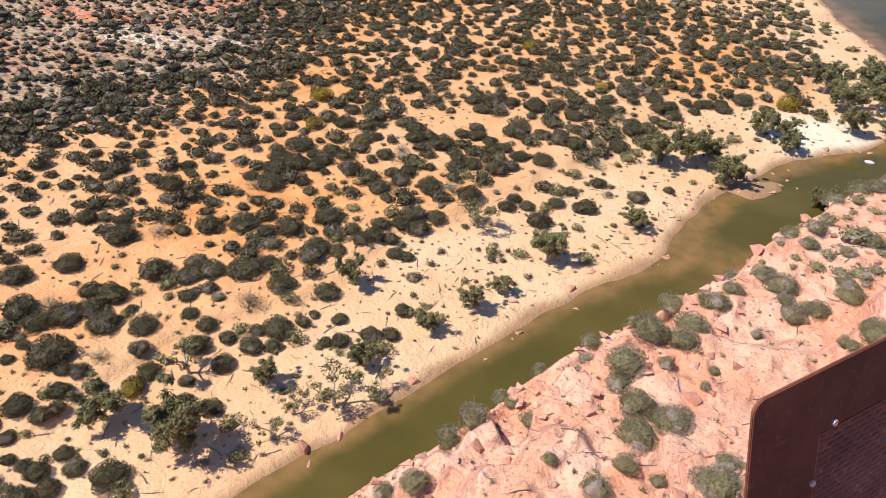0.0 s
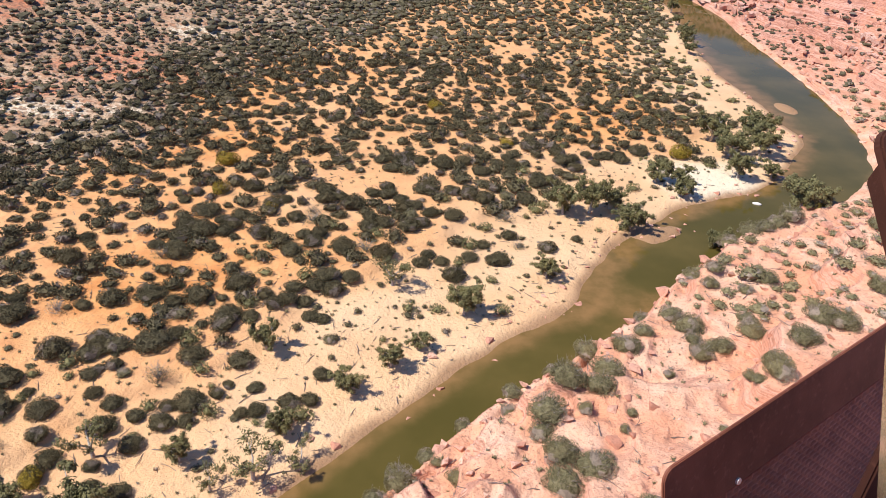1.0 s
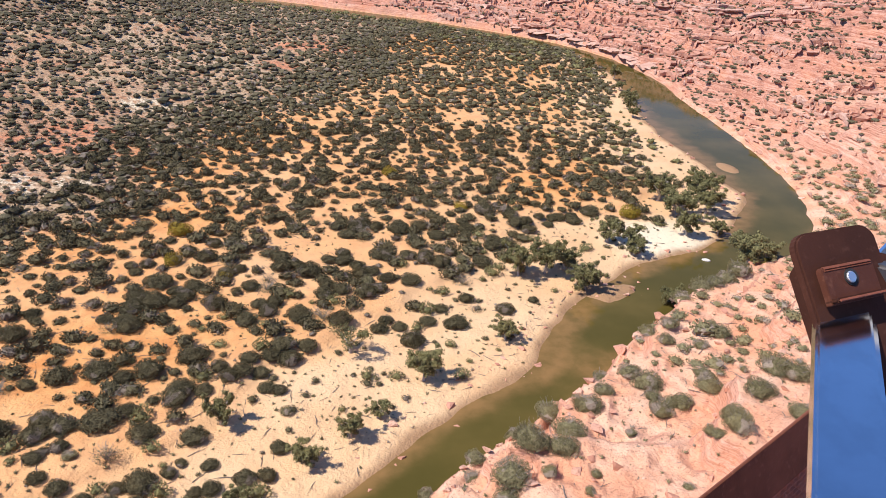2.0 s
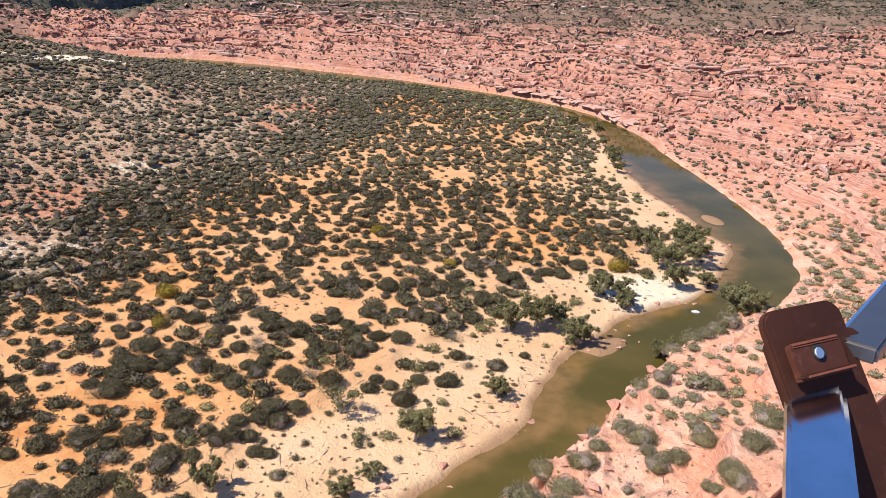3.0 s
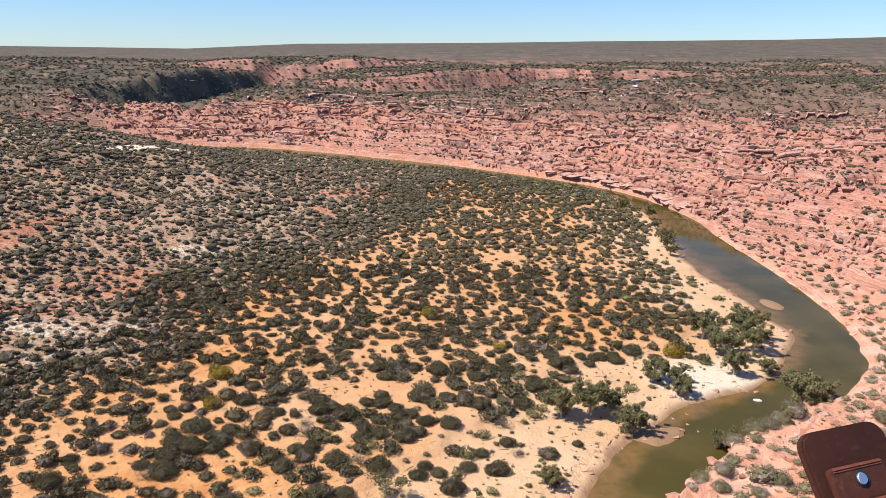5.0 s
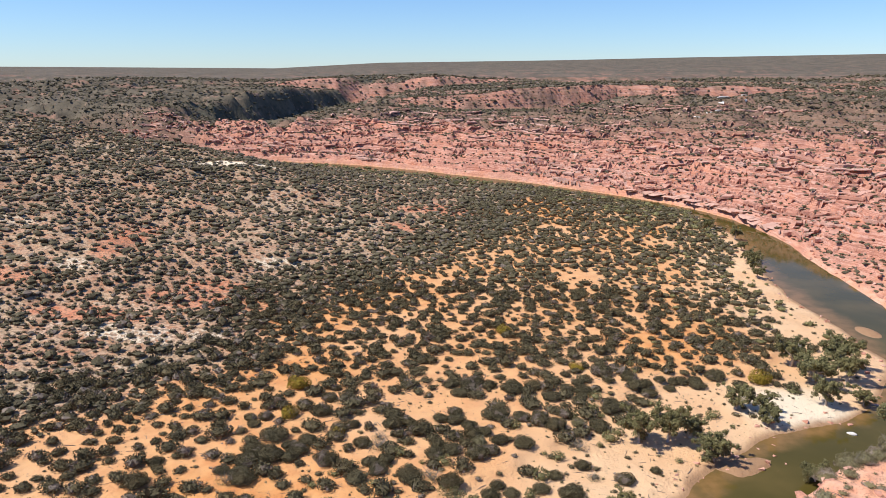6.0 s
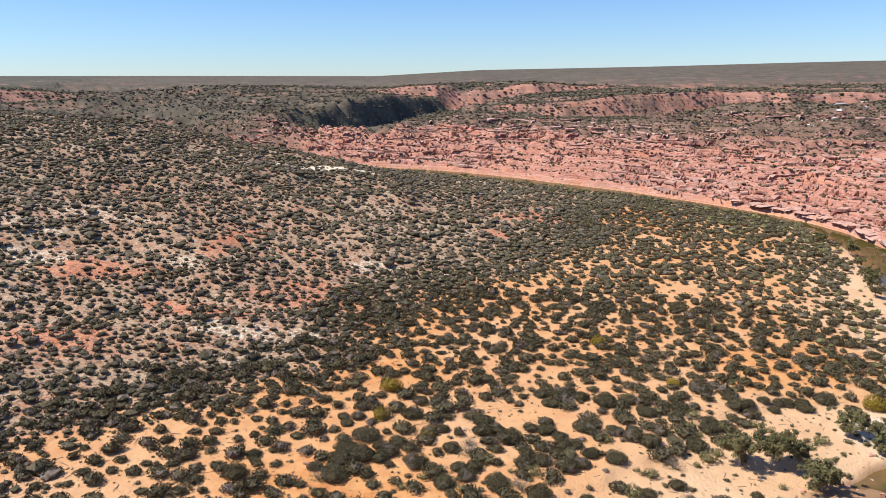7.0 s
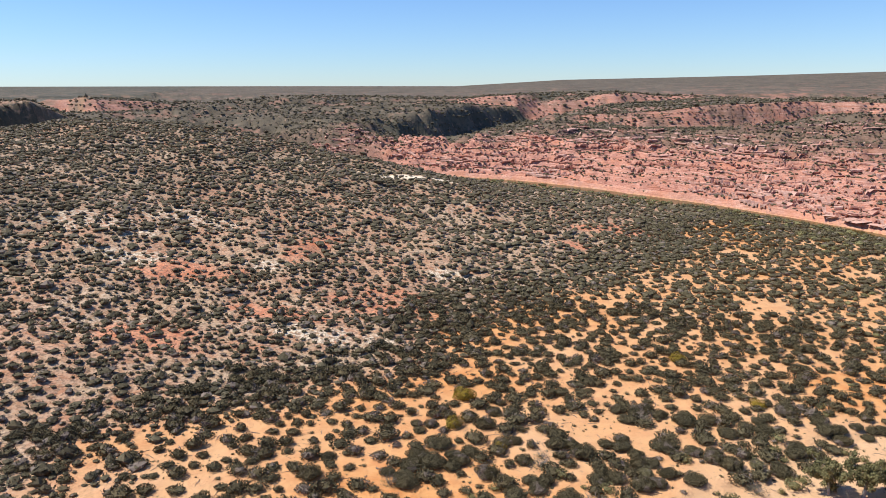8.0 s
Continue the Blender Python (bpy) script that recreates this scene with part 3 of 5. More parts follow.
ROCK_SHRUBS_FAR = [
    (53.4, 92.2, 1.34), (64.1, 85.8, 1.78), (68.2, 87.0, 3.10), (72.6, 118.7, 2.51), (75.8, 124.1, 2.58), (78.8, 115.4, 2.19), (84.4, 121.5, 2.26), (56.3, 111.6, 2.15),
    (34.6, 99.5, 2.28), (26.2, 94.3, 2.21), (11.3, 79.5, 1.34), (35.7, 83.6, 1.78), (40.2, 60.5, 1.45), (56.3, 77.2, 1.28), (116.5, 131.3, 3.24), (105.0, 118.1, 1.79),
    (84.0, 99.1, 3.90), (77.1, 93.1, 3.47), (86.3, 96.4, 3.58), (100.0, 106.3, 3.32), (79.7, 85.0, 3.28), (67.5, 84.0, 3.44), (63.9, 83.6, 1.61), (100.7, 146.8, 4.91),
    (107.3, 149.1, 4.28), (95.4, 144.9, 4.16), (88.7, 141.5, 3.41), (71.3, 124.2, 2.74), (84.9, 118.7, 2.98),
]
SHORE_SHRUBS = [
    (-83.9, 112.5, 3.60), (-75.4, 117.0, 3.41), (-57.3, 115.5, 3.95), (-49.0, 116.6, 5.37), (-40.1, 117.0, 4.26), (-35.7, 119.6, 2.60), (-27.3, 122.1, 3.51), (-22.4, 124.5, 2.38),
    (-37.0, 107.3, 3.24), (-49.3, 108.7, 2.18), (-48.1, 110.1, 1.37), (-45.5, 110.9, 1.93), (-43.2, 108.4, 1.63), (-47.3, 103.6, 2.01), (-43.7, 101.7, 2.36), (-58.7, 104.5, 1.38),
    (-54.8, 99.8, 3.10), (-34.1, 100.8, 1.83), (-30.5, 101.6, 3.26), (-39.3, 98.5, 1.96), (-22.8, 112.0, 2.90), (-24.5, 105.8, 1.40), (-19.5, 104.8, 1.88), (-13.2, 100.9, 2.36),
    (-9.5, 101.1, 2.11), (-7.3, 107.8, 2.19), (-6.1, 117.7, 1.62), (-18.8, 99.1, 2.08), (-21.3, 98.7, 1.56), (-68.0, 91.8, 4.40), (-59.4, 91.5, 2.45), (-53.6, 94.3, 2.26),
]
SAND_SHRUBS = [
    (-64.5, 88.4, 1.83), (-74.0, 94.1, 1.50), (-75.2, 90.5, 1.47), (-72.3, 101.8, 5.71), (-66.4, 106.6, 5.34), (-62.0, 99.9, 3.61), (-78.8, 102.9, 3.93), (-52.0, 86.5, 2.39),
    (-43.6, 88.1, 1.70), (-42.7, 83.7, 1.98), (-38.1, 82.4, 2.34), (-58.0, 72.3, 1.83), (-55.2, 69.8, 1.97), (-62.9, 69.8, 1.54), (-49.4, 68.2, 3.29), (-59.8, 66.0, 4.74),
    (-65.8, 70.6, 1.37), (-63.8, 78.3, 2.16), (-62.1, 80.0, 1.83), (-68.4, 79.9, 2.82), (-67.8, 74.5, 1.85), (-10.0, 125.3, 2.40), (-7.6, 124.6, 1.79), (7.2, 179.6, 4.73),
    (12.9, 171.7, 4.58), (16.9, 165.1, 5.46), (12.8, 159.7, 3.23), (29.1, 177.5, 4.99), (19.4, 179.9, 4.21), (34.7, 173.9, 3.44), (41.2, 176.0, 2.42), (46.6, 176.2, 3.79),
]
FLAT_SHRUBS = [
    (54.1, 187.7, 5.70), (38.8, 165.5, 3.62), (24.9, 165.1, 3.60), (9.9, 196.5, 6.11), (16.5, 198.3, 5.74), (25.4, 195.7, 4.07), (32.2, 198.0, 3.78), (36.2, 191.1, 3.68),
    (44.5, 197.8, 5.09), (54.5, 207.5, 4.43), (63.2, 200.8, 5.15), (65.7, 195.7, 3.77), (73.9, 202.1, 4.69), (80.9, 203.0, 4.71), (89.8, 206.9, 3.93), (26.7, 147.6, 2.68),
    (33.2, 146.1, 3.99), (39.7, 152.6, 2.47), (38.4, 157.6, 2.81), (47.1, 151.9, 3.15), (55.8, 156.1, 1.82), (17.2, 146.3, 4.65), (22.0, 139.8, 3.87), (26.4, 198.0, 3.29),
    (30.9, 153.4, 2.48), (-30.5, 165.0, 4.45), (-11.2, 155.5, 4.81), (-3.5, 150.6, 4.04), (4.7, 162.0, 4.96), (-5.6, 134.6, 3.76), (-11.7, 133.2, 4.96), (-17.6, 130.5, 4.88),
]
INNER_SHRUBS = [
    (-25.8, 136.6, 4.41), (-26.7, 125.5, 3.57), (-33.7, 131.7, 4.30), (-38.4, 130.1, 3.05), (-43.9, 133.5, 4.34), (-51.0, 132.0, 4.30), (-56.7, 130.0, 2.44), (-64.6, 148.1, 3.98),
    (-63.3, 157.0, 2.77), (-41.1, 150.0, 4.03), (-40.1, 159.8, 6.29), (-45.3, 151.1, 4.72), (-32.5, 159.4, 3.51), (-23.2, 157.5, 4.17), (-20.6, 175.0, 4.49), (-12.6, 166.4, 5.05),
    (-7.3, 178.0, 5.30), (-1.1, 171.9, 4.44), (-15.6, 149.7, 3.69), (-7.0, 138.6, 3.82), (-1.9, 138.5, 2.88), (-70.2, 132.3, 2.77), (-68.6, 126.7, 4.18), (-78.5, 133.2, 3.09),
    (-61.2, 129.0, 3.33), (-37.6, 169.1, 4.38), (-27.5, 182.0, 3.85), (-34.9, 179.8, 3.44), (-43.6, 177.8, 4.53), (1.9, 149.7, 4.03), (5.9, 147.8, 4.00), (-23.6, 189.6, 4.76),
]
# ---------------------------------------------------------------- plants
def leaf_tris(rng, points, normals, size, loose=0.5, slim=0.0):
    """Small leaf sprays, a triangle each, facing roughly along normals, or slim ones growing out along them."""
    n = len(points)
    if slim:
        u = normals / np.linalg.norm(normals, axis=1)[:, None] + rng.normal(0, loose, (n, 3))
        u /= np.linalg.norm(u, axis=1)[:, None]
        v = np.cross(u, rng.normal(0, 1, (n, 3)))
        v /= np.linalg.norm(v, axis=1)[:, None]
        a = (size * rng.uniform(0.7, 1.4, n))[:, None]
        b = a * slim * rng.uniform(0.65, 1.35, n)[:, None]
        verts = np.stack([points + u * a, points - u * a + v * b, points - u * a - v * b], 1)
        return verts.reshape(-1, 3), np.arange(3 * n).reshape(-1, 3)
    nrm = normals + rng.normal(0, loose, (n, 3))
    nrm /= np.linalg.norm(nrm, axis=1)[:, None]
    u = np.cross(nrm, rng.normal(0, 1, (n, 3)))
    u /= np.linalg.norm(u, axis=1)[:, None]
    v = np.cross(nrm, u)
    a = (size * rng.uniform(0.7, 1.5, n))[:, None]
    b = a * rng.uniform(0.35, 0.8, n)[:, None]
    verts = np.stack([points + u * a * 1.2, points - u * a * 0.7 + v * b, points - u * a * 0.7 - v * b], 1)
    return verts.reshape(-1, 3), np.arange(3 * n).reshape(-1, 3)


def joined(pieces):
    verts, tris, n = [], [], 0
    for co, tri in pieces:
        verts.append(co)
        tris.append(tri + n)
        n += len(co)
    return np.vstack(verts), np.vstack(tris)


def ball(level_, jitter, rng):
    bm = bmesh.new()
    bmesh.ops.create_icosphere(bm, subdivisions=level_, radius=1.0)
    co = np.array([v.co for v in bm.verts])
    tri = np.array([[v.index for v in f.verts] for f in bm.faces])
    bm.free()
    return co * (1 + rng.normal(0, jitter, (len(co), 1))), tri


def dome_mesh(rng, leaves, leaf, flat=0.55, lobes=6, inside=0.84, depth=0.16, core=1, up=0.25, loose=0.5, slim=0.0, ragged=0.05):
    """A rounded bush of unit radius: leaf sprays in a shell round a shaded heart."""
    bumps = rng.normal(0, 1, (lobes, 3)) * (1, 1, 0.5) + (0, 0, 0.35)
    bumps /= np.linalg.norm(bumps, axis=1)[:, None]

    def place(way):
        near = np.clip(way @ bumps.T, 0, 1) ** 7
        p = way * (0.70 + 0.34 * near.max(1))[:, None]
        p[:, 2] = np.where(p[:, 2] > 0, p[:, 2] * flat * 1.25, p[:, 2] * 0.30)
        return p + (0, 0, 0.26)
    pieces = []
    if inside:
        co, tri = ball(core, 0.06, rng)
        tri = tri[co[tri][:, :, 2].mean(1) > -0.5]
        pieces.append((place(co / np.linalg.norm(co, axis=1)[:, None]) * inside * (1 + rng.normal(0, ragged, (len(co), 1))), tri))
    way = rng.normal(0, 1, (leaves, 3))
    way[:, 2] = np.abs(way[:, 2]) * 0.95 - 0.22
    way /= np.linalg.norm(way, axis=1)[:, None]
    pts = place(way) * (1.03 - depth * rng.uniform(0, 1, (leaves, 1)) ** 1.6)
    pieces.append(leaf_tris(rng, pts, way + (0, 0, up), leaf, loose, slim))
    return joined(pieces)


def scatter(rng, count, box, want, gap, taken=None):
    """Random places in the box, kept by the share that want() gives and no closer than gap()."""
    x0, y0, x1, y1 = box
    x, y = rng.uniform(x0, x1, count), rng.uniform(y0, y1, count)
    keep = rng.uniform(0, 1, count) < want(x, y)
    x, y = x[keep], y[keep]
    g = gap(x, y)
    cell, cells, out = 4.0, {}, []
    for px, py, _ in (taken or []):
        cells.setdefault((int(px // cell), int(py // cell)), []).append((px, py))
    for px, py, pg in zip(x, y, g):
        cx, cy, n = int(px // cell), int(py // cell), int(pg // cell) + 1
        if all((px - ox) ** 2 + (py - oy) ** 2 > pg * pg for ax in range(cx - n, cx + n + 1) for ay in range(cy - n, cy + n + 1) for ox, oy in cells.get((ax, ay), ())):
            cells.setdefault((cx, cy), []).append((px, py))
            out.append((px, py, pg))
    return np.array(out)


def spread(name, kinds, places, sizes, rng, mat, label, category, sink=0.0):
    """Many plants joined into one mesh of kind stuff."""
    z = lie(places[:, 0], places[:, 1])[0]
    pick = rng.integers(0, len(kinds), len(places))
    verts, faces, base = [], [], 0
    for k, (co, tri) in enumerate(kinds):
        m = pick == k
        n = int(m.sum())
        if not n:
            continue
        turn = rng.uniform(0, 2 * np.pi, n)
        c, s_ = np.cos(turn)[:, None], np.sin(turn)[:, None]
        sx, sy = sizes[m][:, None] * rng.uniform(0.8, 1.22, (n, 1)), sizes[m][:, None] * rng.uniform(0.8, 1.22, (n, 1))
        sz = sizes[m][:, None] * rng.uniform(0.75, 1.2, (n, 1))
        px, py, pz = co[:, 0][None] * sx, co[:, 1][None] * sy, co[:, 2][None] * sz
        w = np.stack([px * c - py * s_ + places[m][:, 0:1], px * s_ + py * c + places[m][:, 1:2], pz + z[m][:, None] - sink * sizes[m][:, None]], -1)
        verts.append(w.reshape(-1, 3))
        faces.append((tri[None] + (base + np.arange(n) * len(co))[:, None, None]).reshape(-1, 3))
        base += n * len(co)
    me = sheet(name, np.vstack(verts), np.vstack(faces), mat, False)
    return tagged(new(name, me), label, category, kind="stuff")


def tube(points, radii, sides=6):
    """A bent tapered branch: vertices and triangles."""
    pts, verts, tris = np.array(points, float), [], []
    ring = np.linspace(0, 2 * np.pi, sides, endpoint=False)
    for i, (p, r) in enumerate(zip(pts, radii)):
        t = pts[min(i + 1, len(pts) - 1)] - pts[max(i - 1, 0)]
        t /= np.linalg.norm(t)
        u = np.cross(t, (0.3, 0.9, 0.2))
        u /= np.linalg.norm(u)
        v = np.cross(t, u)
        verts += [p + r * (np.cos(k) * u + np.sin(k) * v) for k in ring]
    for i in range(len(pts) - 1):
        for k in range(sides):
            a, b = i * sides + k, i * sides + (k + 1) % sides
            tris += [(a, b, b + sides), (a, b + sides, a + sides)]
    return np.array(verts), np.array(tris)


def part(name, shape, mat, parent, label="", smooth_=False):
    ob = new(name, sheet(name, shape[0], shape[1], mat, smooth_))
    ob.parent = parent
    return tagged(ob, label)


def stems(rng, count, height, lean, thick):
    out = []
    for _ in range(count):
        a, l = rng.uniform(0, 2 * np.pi), lean * rng.uniform(0.4, 1)
        bend = np.array([np.cos(a), np.sin(a), 0])
        h = height * rng.uniform(0.75, 1.1)
        out.append(tube([(0, 0, -0.12), bend * l * 0.35 + (0, 0, h * 0.45), bend * l * 0.8 + (*rng.normal(0, 0.06, 2), h * 0.8), bend * l + (0, 0, h)], [thick, thick * 0.75, thick * 0.5, thick * 0.2], 4))
    return joined(out)


def shrub(kind, rng):
    """A shrub of unit radius, out of sight until it is copied to its place."""
    root = new("shrub")
    if kind == "dark":
        part("foliage", dome_mesh(rng, 2600, 0.044, 0.50, 14, 0.84, 0.24, 2, 0.35, 0.8, 0.5), SCRUB, root)
        part("woody_base", stems(rng, 4, 0.6, 0.5, 0.03), TWIG, root)
    elif kind == "grey":
        part("foliage", dome_mesh(rng, 2700, 0.042, 0.55, 14, 0.80, 0.26, 2, 0.35, 0.55, 0.35), GREYLEAF, root)
        part("woody_base", stems(rng, 26, 1.0, 0.92, 0.011), TWIG, root)
    elif kind == "yellow":
        part("foliage", dome_mesh(rng, 1500, 0.055, 0.65, 9, 0.75, 0.25), YELLOW, root)
        part("woody_base", stems(rng, 6, 0.7, 0.5, 0.02), TWIG, root)
    else:
        part("foliage", dome_mesh(rng, 500, 0.04, 0.6, 9, 0, 0.5), GREYLEAF, root, "sparse grey leaves")
        part("woody_base", stems(rng, 40, 0.9, 0.95, 0.015), TWIG, root, "bare grey twigs")
    return root


def gum(rng, sparse):
    """A river gum, one unit from the middle of its crown to the edge."""
    root = new("gum_tree")
    limbs, leaf_at = [], []
    height = rng.uniform(1.15, 1.4)
    forks = 3 if sparse else 5
    base = np.array([0.0, 0.0, -0.1])
    mid = np.array([*rng.normal(0, 0.08, 2), 0.38 * height])
    trunk = tube([base, mid * (0.6, 0.6, 0.5), mid], [0.085, 0.07, 0.055], 7)
    for k in range(forks):
        a = 2 * np.pi * (k + rng.uniform(-0.25, 0.25)) / forks
        out = np.array([np.cos(a), np.sin(a), 0.0])
        tip = mid + out * rng.uniform(0.45, 0.75) + (0, 0, height * rng.uniform(0.32, 0.58))
        knee = mid + (tip - mid) * 0.5 + rng.normal(0, 0.06, 3)
        wood = [tube([mid, knee, tip], [0.045, 0.03, 0.012], 5)]
        for j in range(4):
            t = rng.uniform(0.35, 1.0)
            start = mid + (tip - mid) * t
            end = start + rng.normal(0, 0.24, 3) + out * 0.1 + (0, 0, 0.12)
            wood.append(tube([start, (start + end) / 2 + rng.normal(0, 0.03, 3), end], [0.018, 0.012, 0.005], 4))
            leaf_at += [end, (start + end) / 2 + rng.normal(0, 0.08, 3)]
        leaf_at.append(tip)
        limbs.append(joined(wood))
    if not sparse:
        leaf_at += [mid + (*rng.normal(0, 0.34, 2), height * rng.uniform(0.05, 0.6)) for _ in range(12)]
    leaves = []
    per = 55 if sparse else 95
    for c in leaf_at:
        size = rng.uniform(0.14, 0.25)
        if not sparse:
            co, tri = ball(1, 0.15, rng)
            leaves.append((c + co * size * 0.5, tri))
        way = rng.normal(0, 1, (per, 3))
        way /= np.linalg.norm(way, axis=1)[:, None]
        pts = c + way * (rng.uniform(0.45, 1.0, (per, 1)) * size) * (1.1, 1.1, 0.8)
        leaves.append(leaf_tris(rng, pts, way + (0, 0, 0.4), 0.040, 0.6))
    part("trunk", trunk, BARK, root, "pale smooth trunk", True)
    for limb in limbs:
        part("limb", limb, BARK, root, "", True)
    part("crown", joined(leaves), GUM, root)
    return root


def stand_at(proto, x, y, r, rng, tall=1.0, sink=0.06):
    z = float(lie(np.array([x]), np.array([y]))[0][0])
    m = Matrix.LocRotScale((x, y, z - sink * r), Euler((0, 0, rng.uniform(0, 6.28))), (r * rng.uniform(0.92, 1.08), r * rng.uniform(0.92, 1.08), r * tall))
    return copy_thing(proto, m)


def clear(proto):
    for ob in (*proto.children_recursive, proto):
        bpy.data.objects.remove(ob)


def settle(protos, places, label, category, group, rng, tall=(0.85, 1.15)):
    for x, y, r in places:
        tagged(stand_at(protos[int(rng.integers(len(protos)))], x, y, r, rng, rng.uniform(*tall)), label, category, group)


def trimmed(places, share=0.80):
    """Large clumps stand as three or four shrubs grown into one another."""
    out = []
    pick = np.random.default_rng(41)
    for x, y, r in places:
        if r < 4.45:
            out.append((x, y, share * r))
            continue
        count = 3
        first = pick.uniform(0, 6.28)
        for k in range(count):
            a, far = first + 6.28 * k / count + pick.uniform(-0.4, 0.4), r * pick.uniform(0.42, 0.62)
            out.append((x + far * math.cos(a), y + far * math.sin(a), r * pick.uniform(0.40, 0.58)))
    return out


rng = np.random.default_rng(5)
dark = [shrub("dark", rng) for _ in range(5)]
grey = [shrub("grey", rng) for _ in range(4)]
bare = [shrub("bare", rng) for _ in range(3)]
yellow = [shrub("yellow", rng)]
gums = [gum(rng, False) for _ in range(4)]
sparse = [gum(rng, True) for _ in range(3)]
settle(gums, GUM_PLACES, "green river gum with a pale trunk on the sandy bank", "tree", "river gums along the banks", rng, (0.9, 1.2))
settle(sparse, SPARSE_GUM_PLACES, "thin pale gum with sparse leaves on the beach", "tree", "sparse gums on the beach", rng)
settle(yellow, YELLOW_SHRUBS, "yellow-green flowering shrub among darker scrub", "shrub", "yellow shrubs on the flat", rng)
settle(grey, trimmed(ROCK_SHRUBS, 0.85), "grey-green shrub growing on the pink sandstone bench", "shrub", "shrubs on the near rock", rng)
settle(grey + bare[:1], trimmed(ROCK_SHRUBS_FAR, 0.85), "grey-green shrub growing on the pink sandstone slope", "shrub", "shrubs on the near rock", rng)
settle(dark * 3 + bare[:1] + grey[:1], trimmed(SHORE_SHRUBS, 0.9), "dark grey-green rounded shrub on pale beach sand", "shrub", "shrubs on the flat", rng)
settle(dark * 3 + bare[:1] + grey[:1], trimmed(SAND_SHRUBS, 0.9), "dark grey-green rounded shrub on pale sand", "shrub", "shrubs on the flat", rng)
settle(dark * 4 + bare[:1], trimmed(FLAT_SHRUBS), "dark grey-green domed shrub on orange sand", "shrub", "shrubs on the flat", rng)
settle(dark * 4 + bare[:1], trimmed(INNER_SHRUBS), "dark grey-green domed shrub on orange sand", "shrub", "shrubs on the flat", rng)
PLANTED = GUM_PLACES + SPARSE_GUM_PLACES + ROCK_SHRUBS + ROCK_SHRUBS_FAR + SHORE_SHRUBS + SAND_SHRUBS + FLAT_SHRUBS + INNER_SHRUBS + YELLOW_SHRUBS

MID = [dome_mesh(rng, 330, 0.105, 0.52, 11, 0.82, 0.24, 1, 0.35, 0.75, 0.5, 0.08) for _ in range(9)]
FINE = [dome_mesh(rng, 260, 0.105, 0.75, 8, 0.62, 0.3, 1, 0.4, 0.7, 0.45) for _ in range(6)]
LIGHT = [dome_mesh(rng, 46, 0.14, 0.48, 7, 0.92, 0.18, 1, 0.4, 0.5, 0.6, 0.09) for _ in range(9)]
SMALL = [dome_mesh(rng, 26, 0.17, 0.50, 6, 0.90, 0.24, 1, 0.5, 0.5, 0.6, 0.12) for _ in range(12)]
TINY = [dome_mesh(rng, 14, 0.5, 0.7, 4, 0.6, 0.3, 0, 0.9, 0.45, 0.25) for _ in range(7)]
LOW = [dome_mesh(rng, 150, 0.10, 0.5, 8, 0.80, 0.28, 0, 0.4, 0.8, 0.55, 0.08) for _ in range(8)]
SPECK = [dome_mesh(rng, 2, 0.3, 0.5, 4, 1.0, 0.2, 0, 0.8, 0.4, 0.6, 0.18) for _ in range(12)]
MICRO = [dome_mesh(rng, 4, 0.26, 0.44, 4, 0.98, 0.25, 0, 0.8, 0.4, 0.6, 0.15) for _ in range(16)]


def planted_gap(x, y):
    """1 away from the planted shrubs, 0 among them."""
    free = np.ones(len(x))
    for px, py, pr in PLANTED:
        free[(x - px) ** 2 + (y - py) ** 2 < (pr * 1.0 + 0.4) ** 2] = 0
    return free


def want_flat(x, y):
    z, d, e, s, left, shade = lie(x, y)
    near_e = np.interp(np.hypot(x, y), [180, 300, 430], [1.0, 0.75, 0.08])
    share = smooth(24 * near_e, 52 * near_e, e + 12 * near_e * rough(x, y, 30, 3, 84)) * (1 - smooth(10, 40, left)) * smooth(-0.75, -0.35, rough(x, y, 38, 3, 101))
    front = smooth(150, 215, y + 0.35 * np.abs(x))
    return np.where(d < 0, np.clip(share * np.maximum(0.45 + 0.55 * front, smooth(-36, -60, x)), 0, 1), 0) * planted_gap(x, y)


flat_bushes = scatter(rng, 30000, (-150, 60, 200, 660), want_flat, lambda x, y: np.interp(np.hypot(x, y), [150, 280, 420, 600], [4.3, 3.7, 3.1, 2.9]) * rng.uniform(0.75, 1.25, len(x)))
flat_bushes = flat_bushes[np.argsort(np.hypot(flat_bushes[:, 0], flat_bushes[:, 1]))]
width = np.interp(np.hypot(flat_bushes[:, 0], flat_bushes[:, 1]), [150, 280, 420, 600], [2.55, 2.5, 2.6, 2.7]) * rng.uniform(0.55, 1.25, len(flat_bushes))
settle(dark * 4 + bare[:1], [(x, y, r) for (x, y, _), r in zip(flat_bushes[:16], width)], "dark grey-green domed shrub on orange sand", "shrub", "shrubs on the flat", rng)
close = np.hypot(flat_bushes[:, 0], flat_bushes[:, 1]) < 300
close[:16] = False
apart = ~close
apart[:16] = False
spread("bushes", MID, flat_bushes[close], width[close], rng, SCRUB, "dark grey-green rounded scrub covering the sandy flat", "bushes")
spread("distant_bushes", LIGHT, flat_bushes[apart], width[apart], rng, SCRUB, "dark grey-green rounded scrub covering the sandy flat", "bushes")
for proto in dark + grey + bare + yellow + gums + sparse:
    clear(proto)


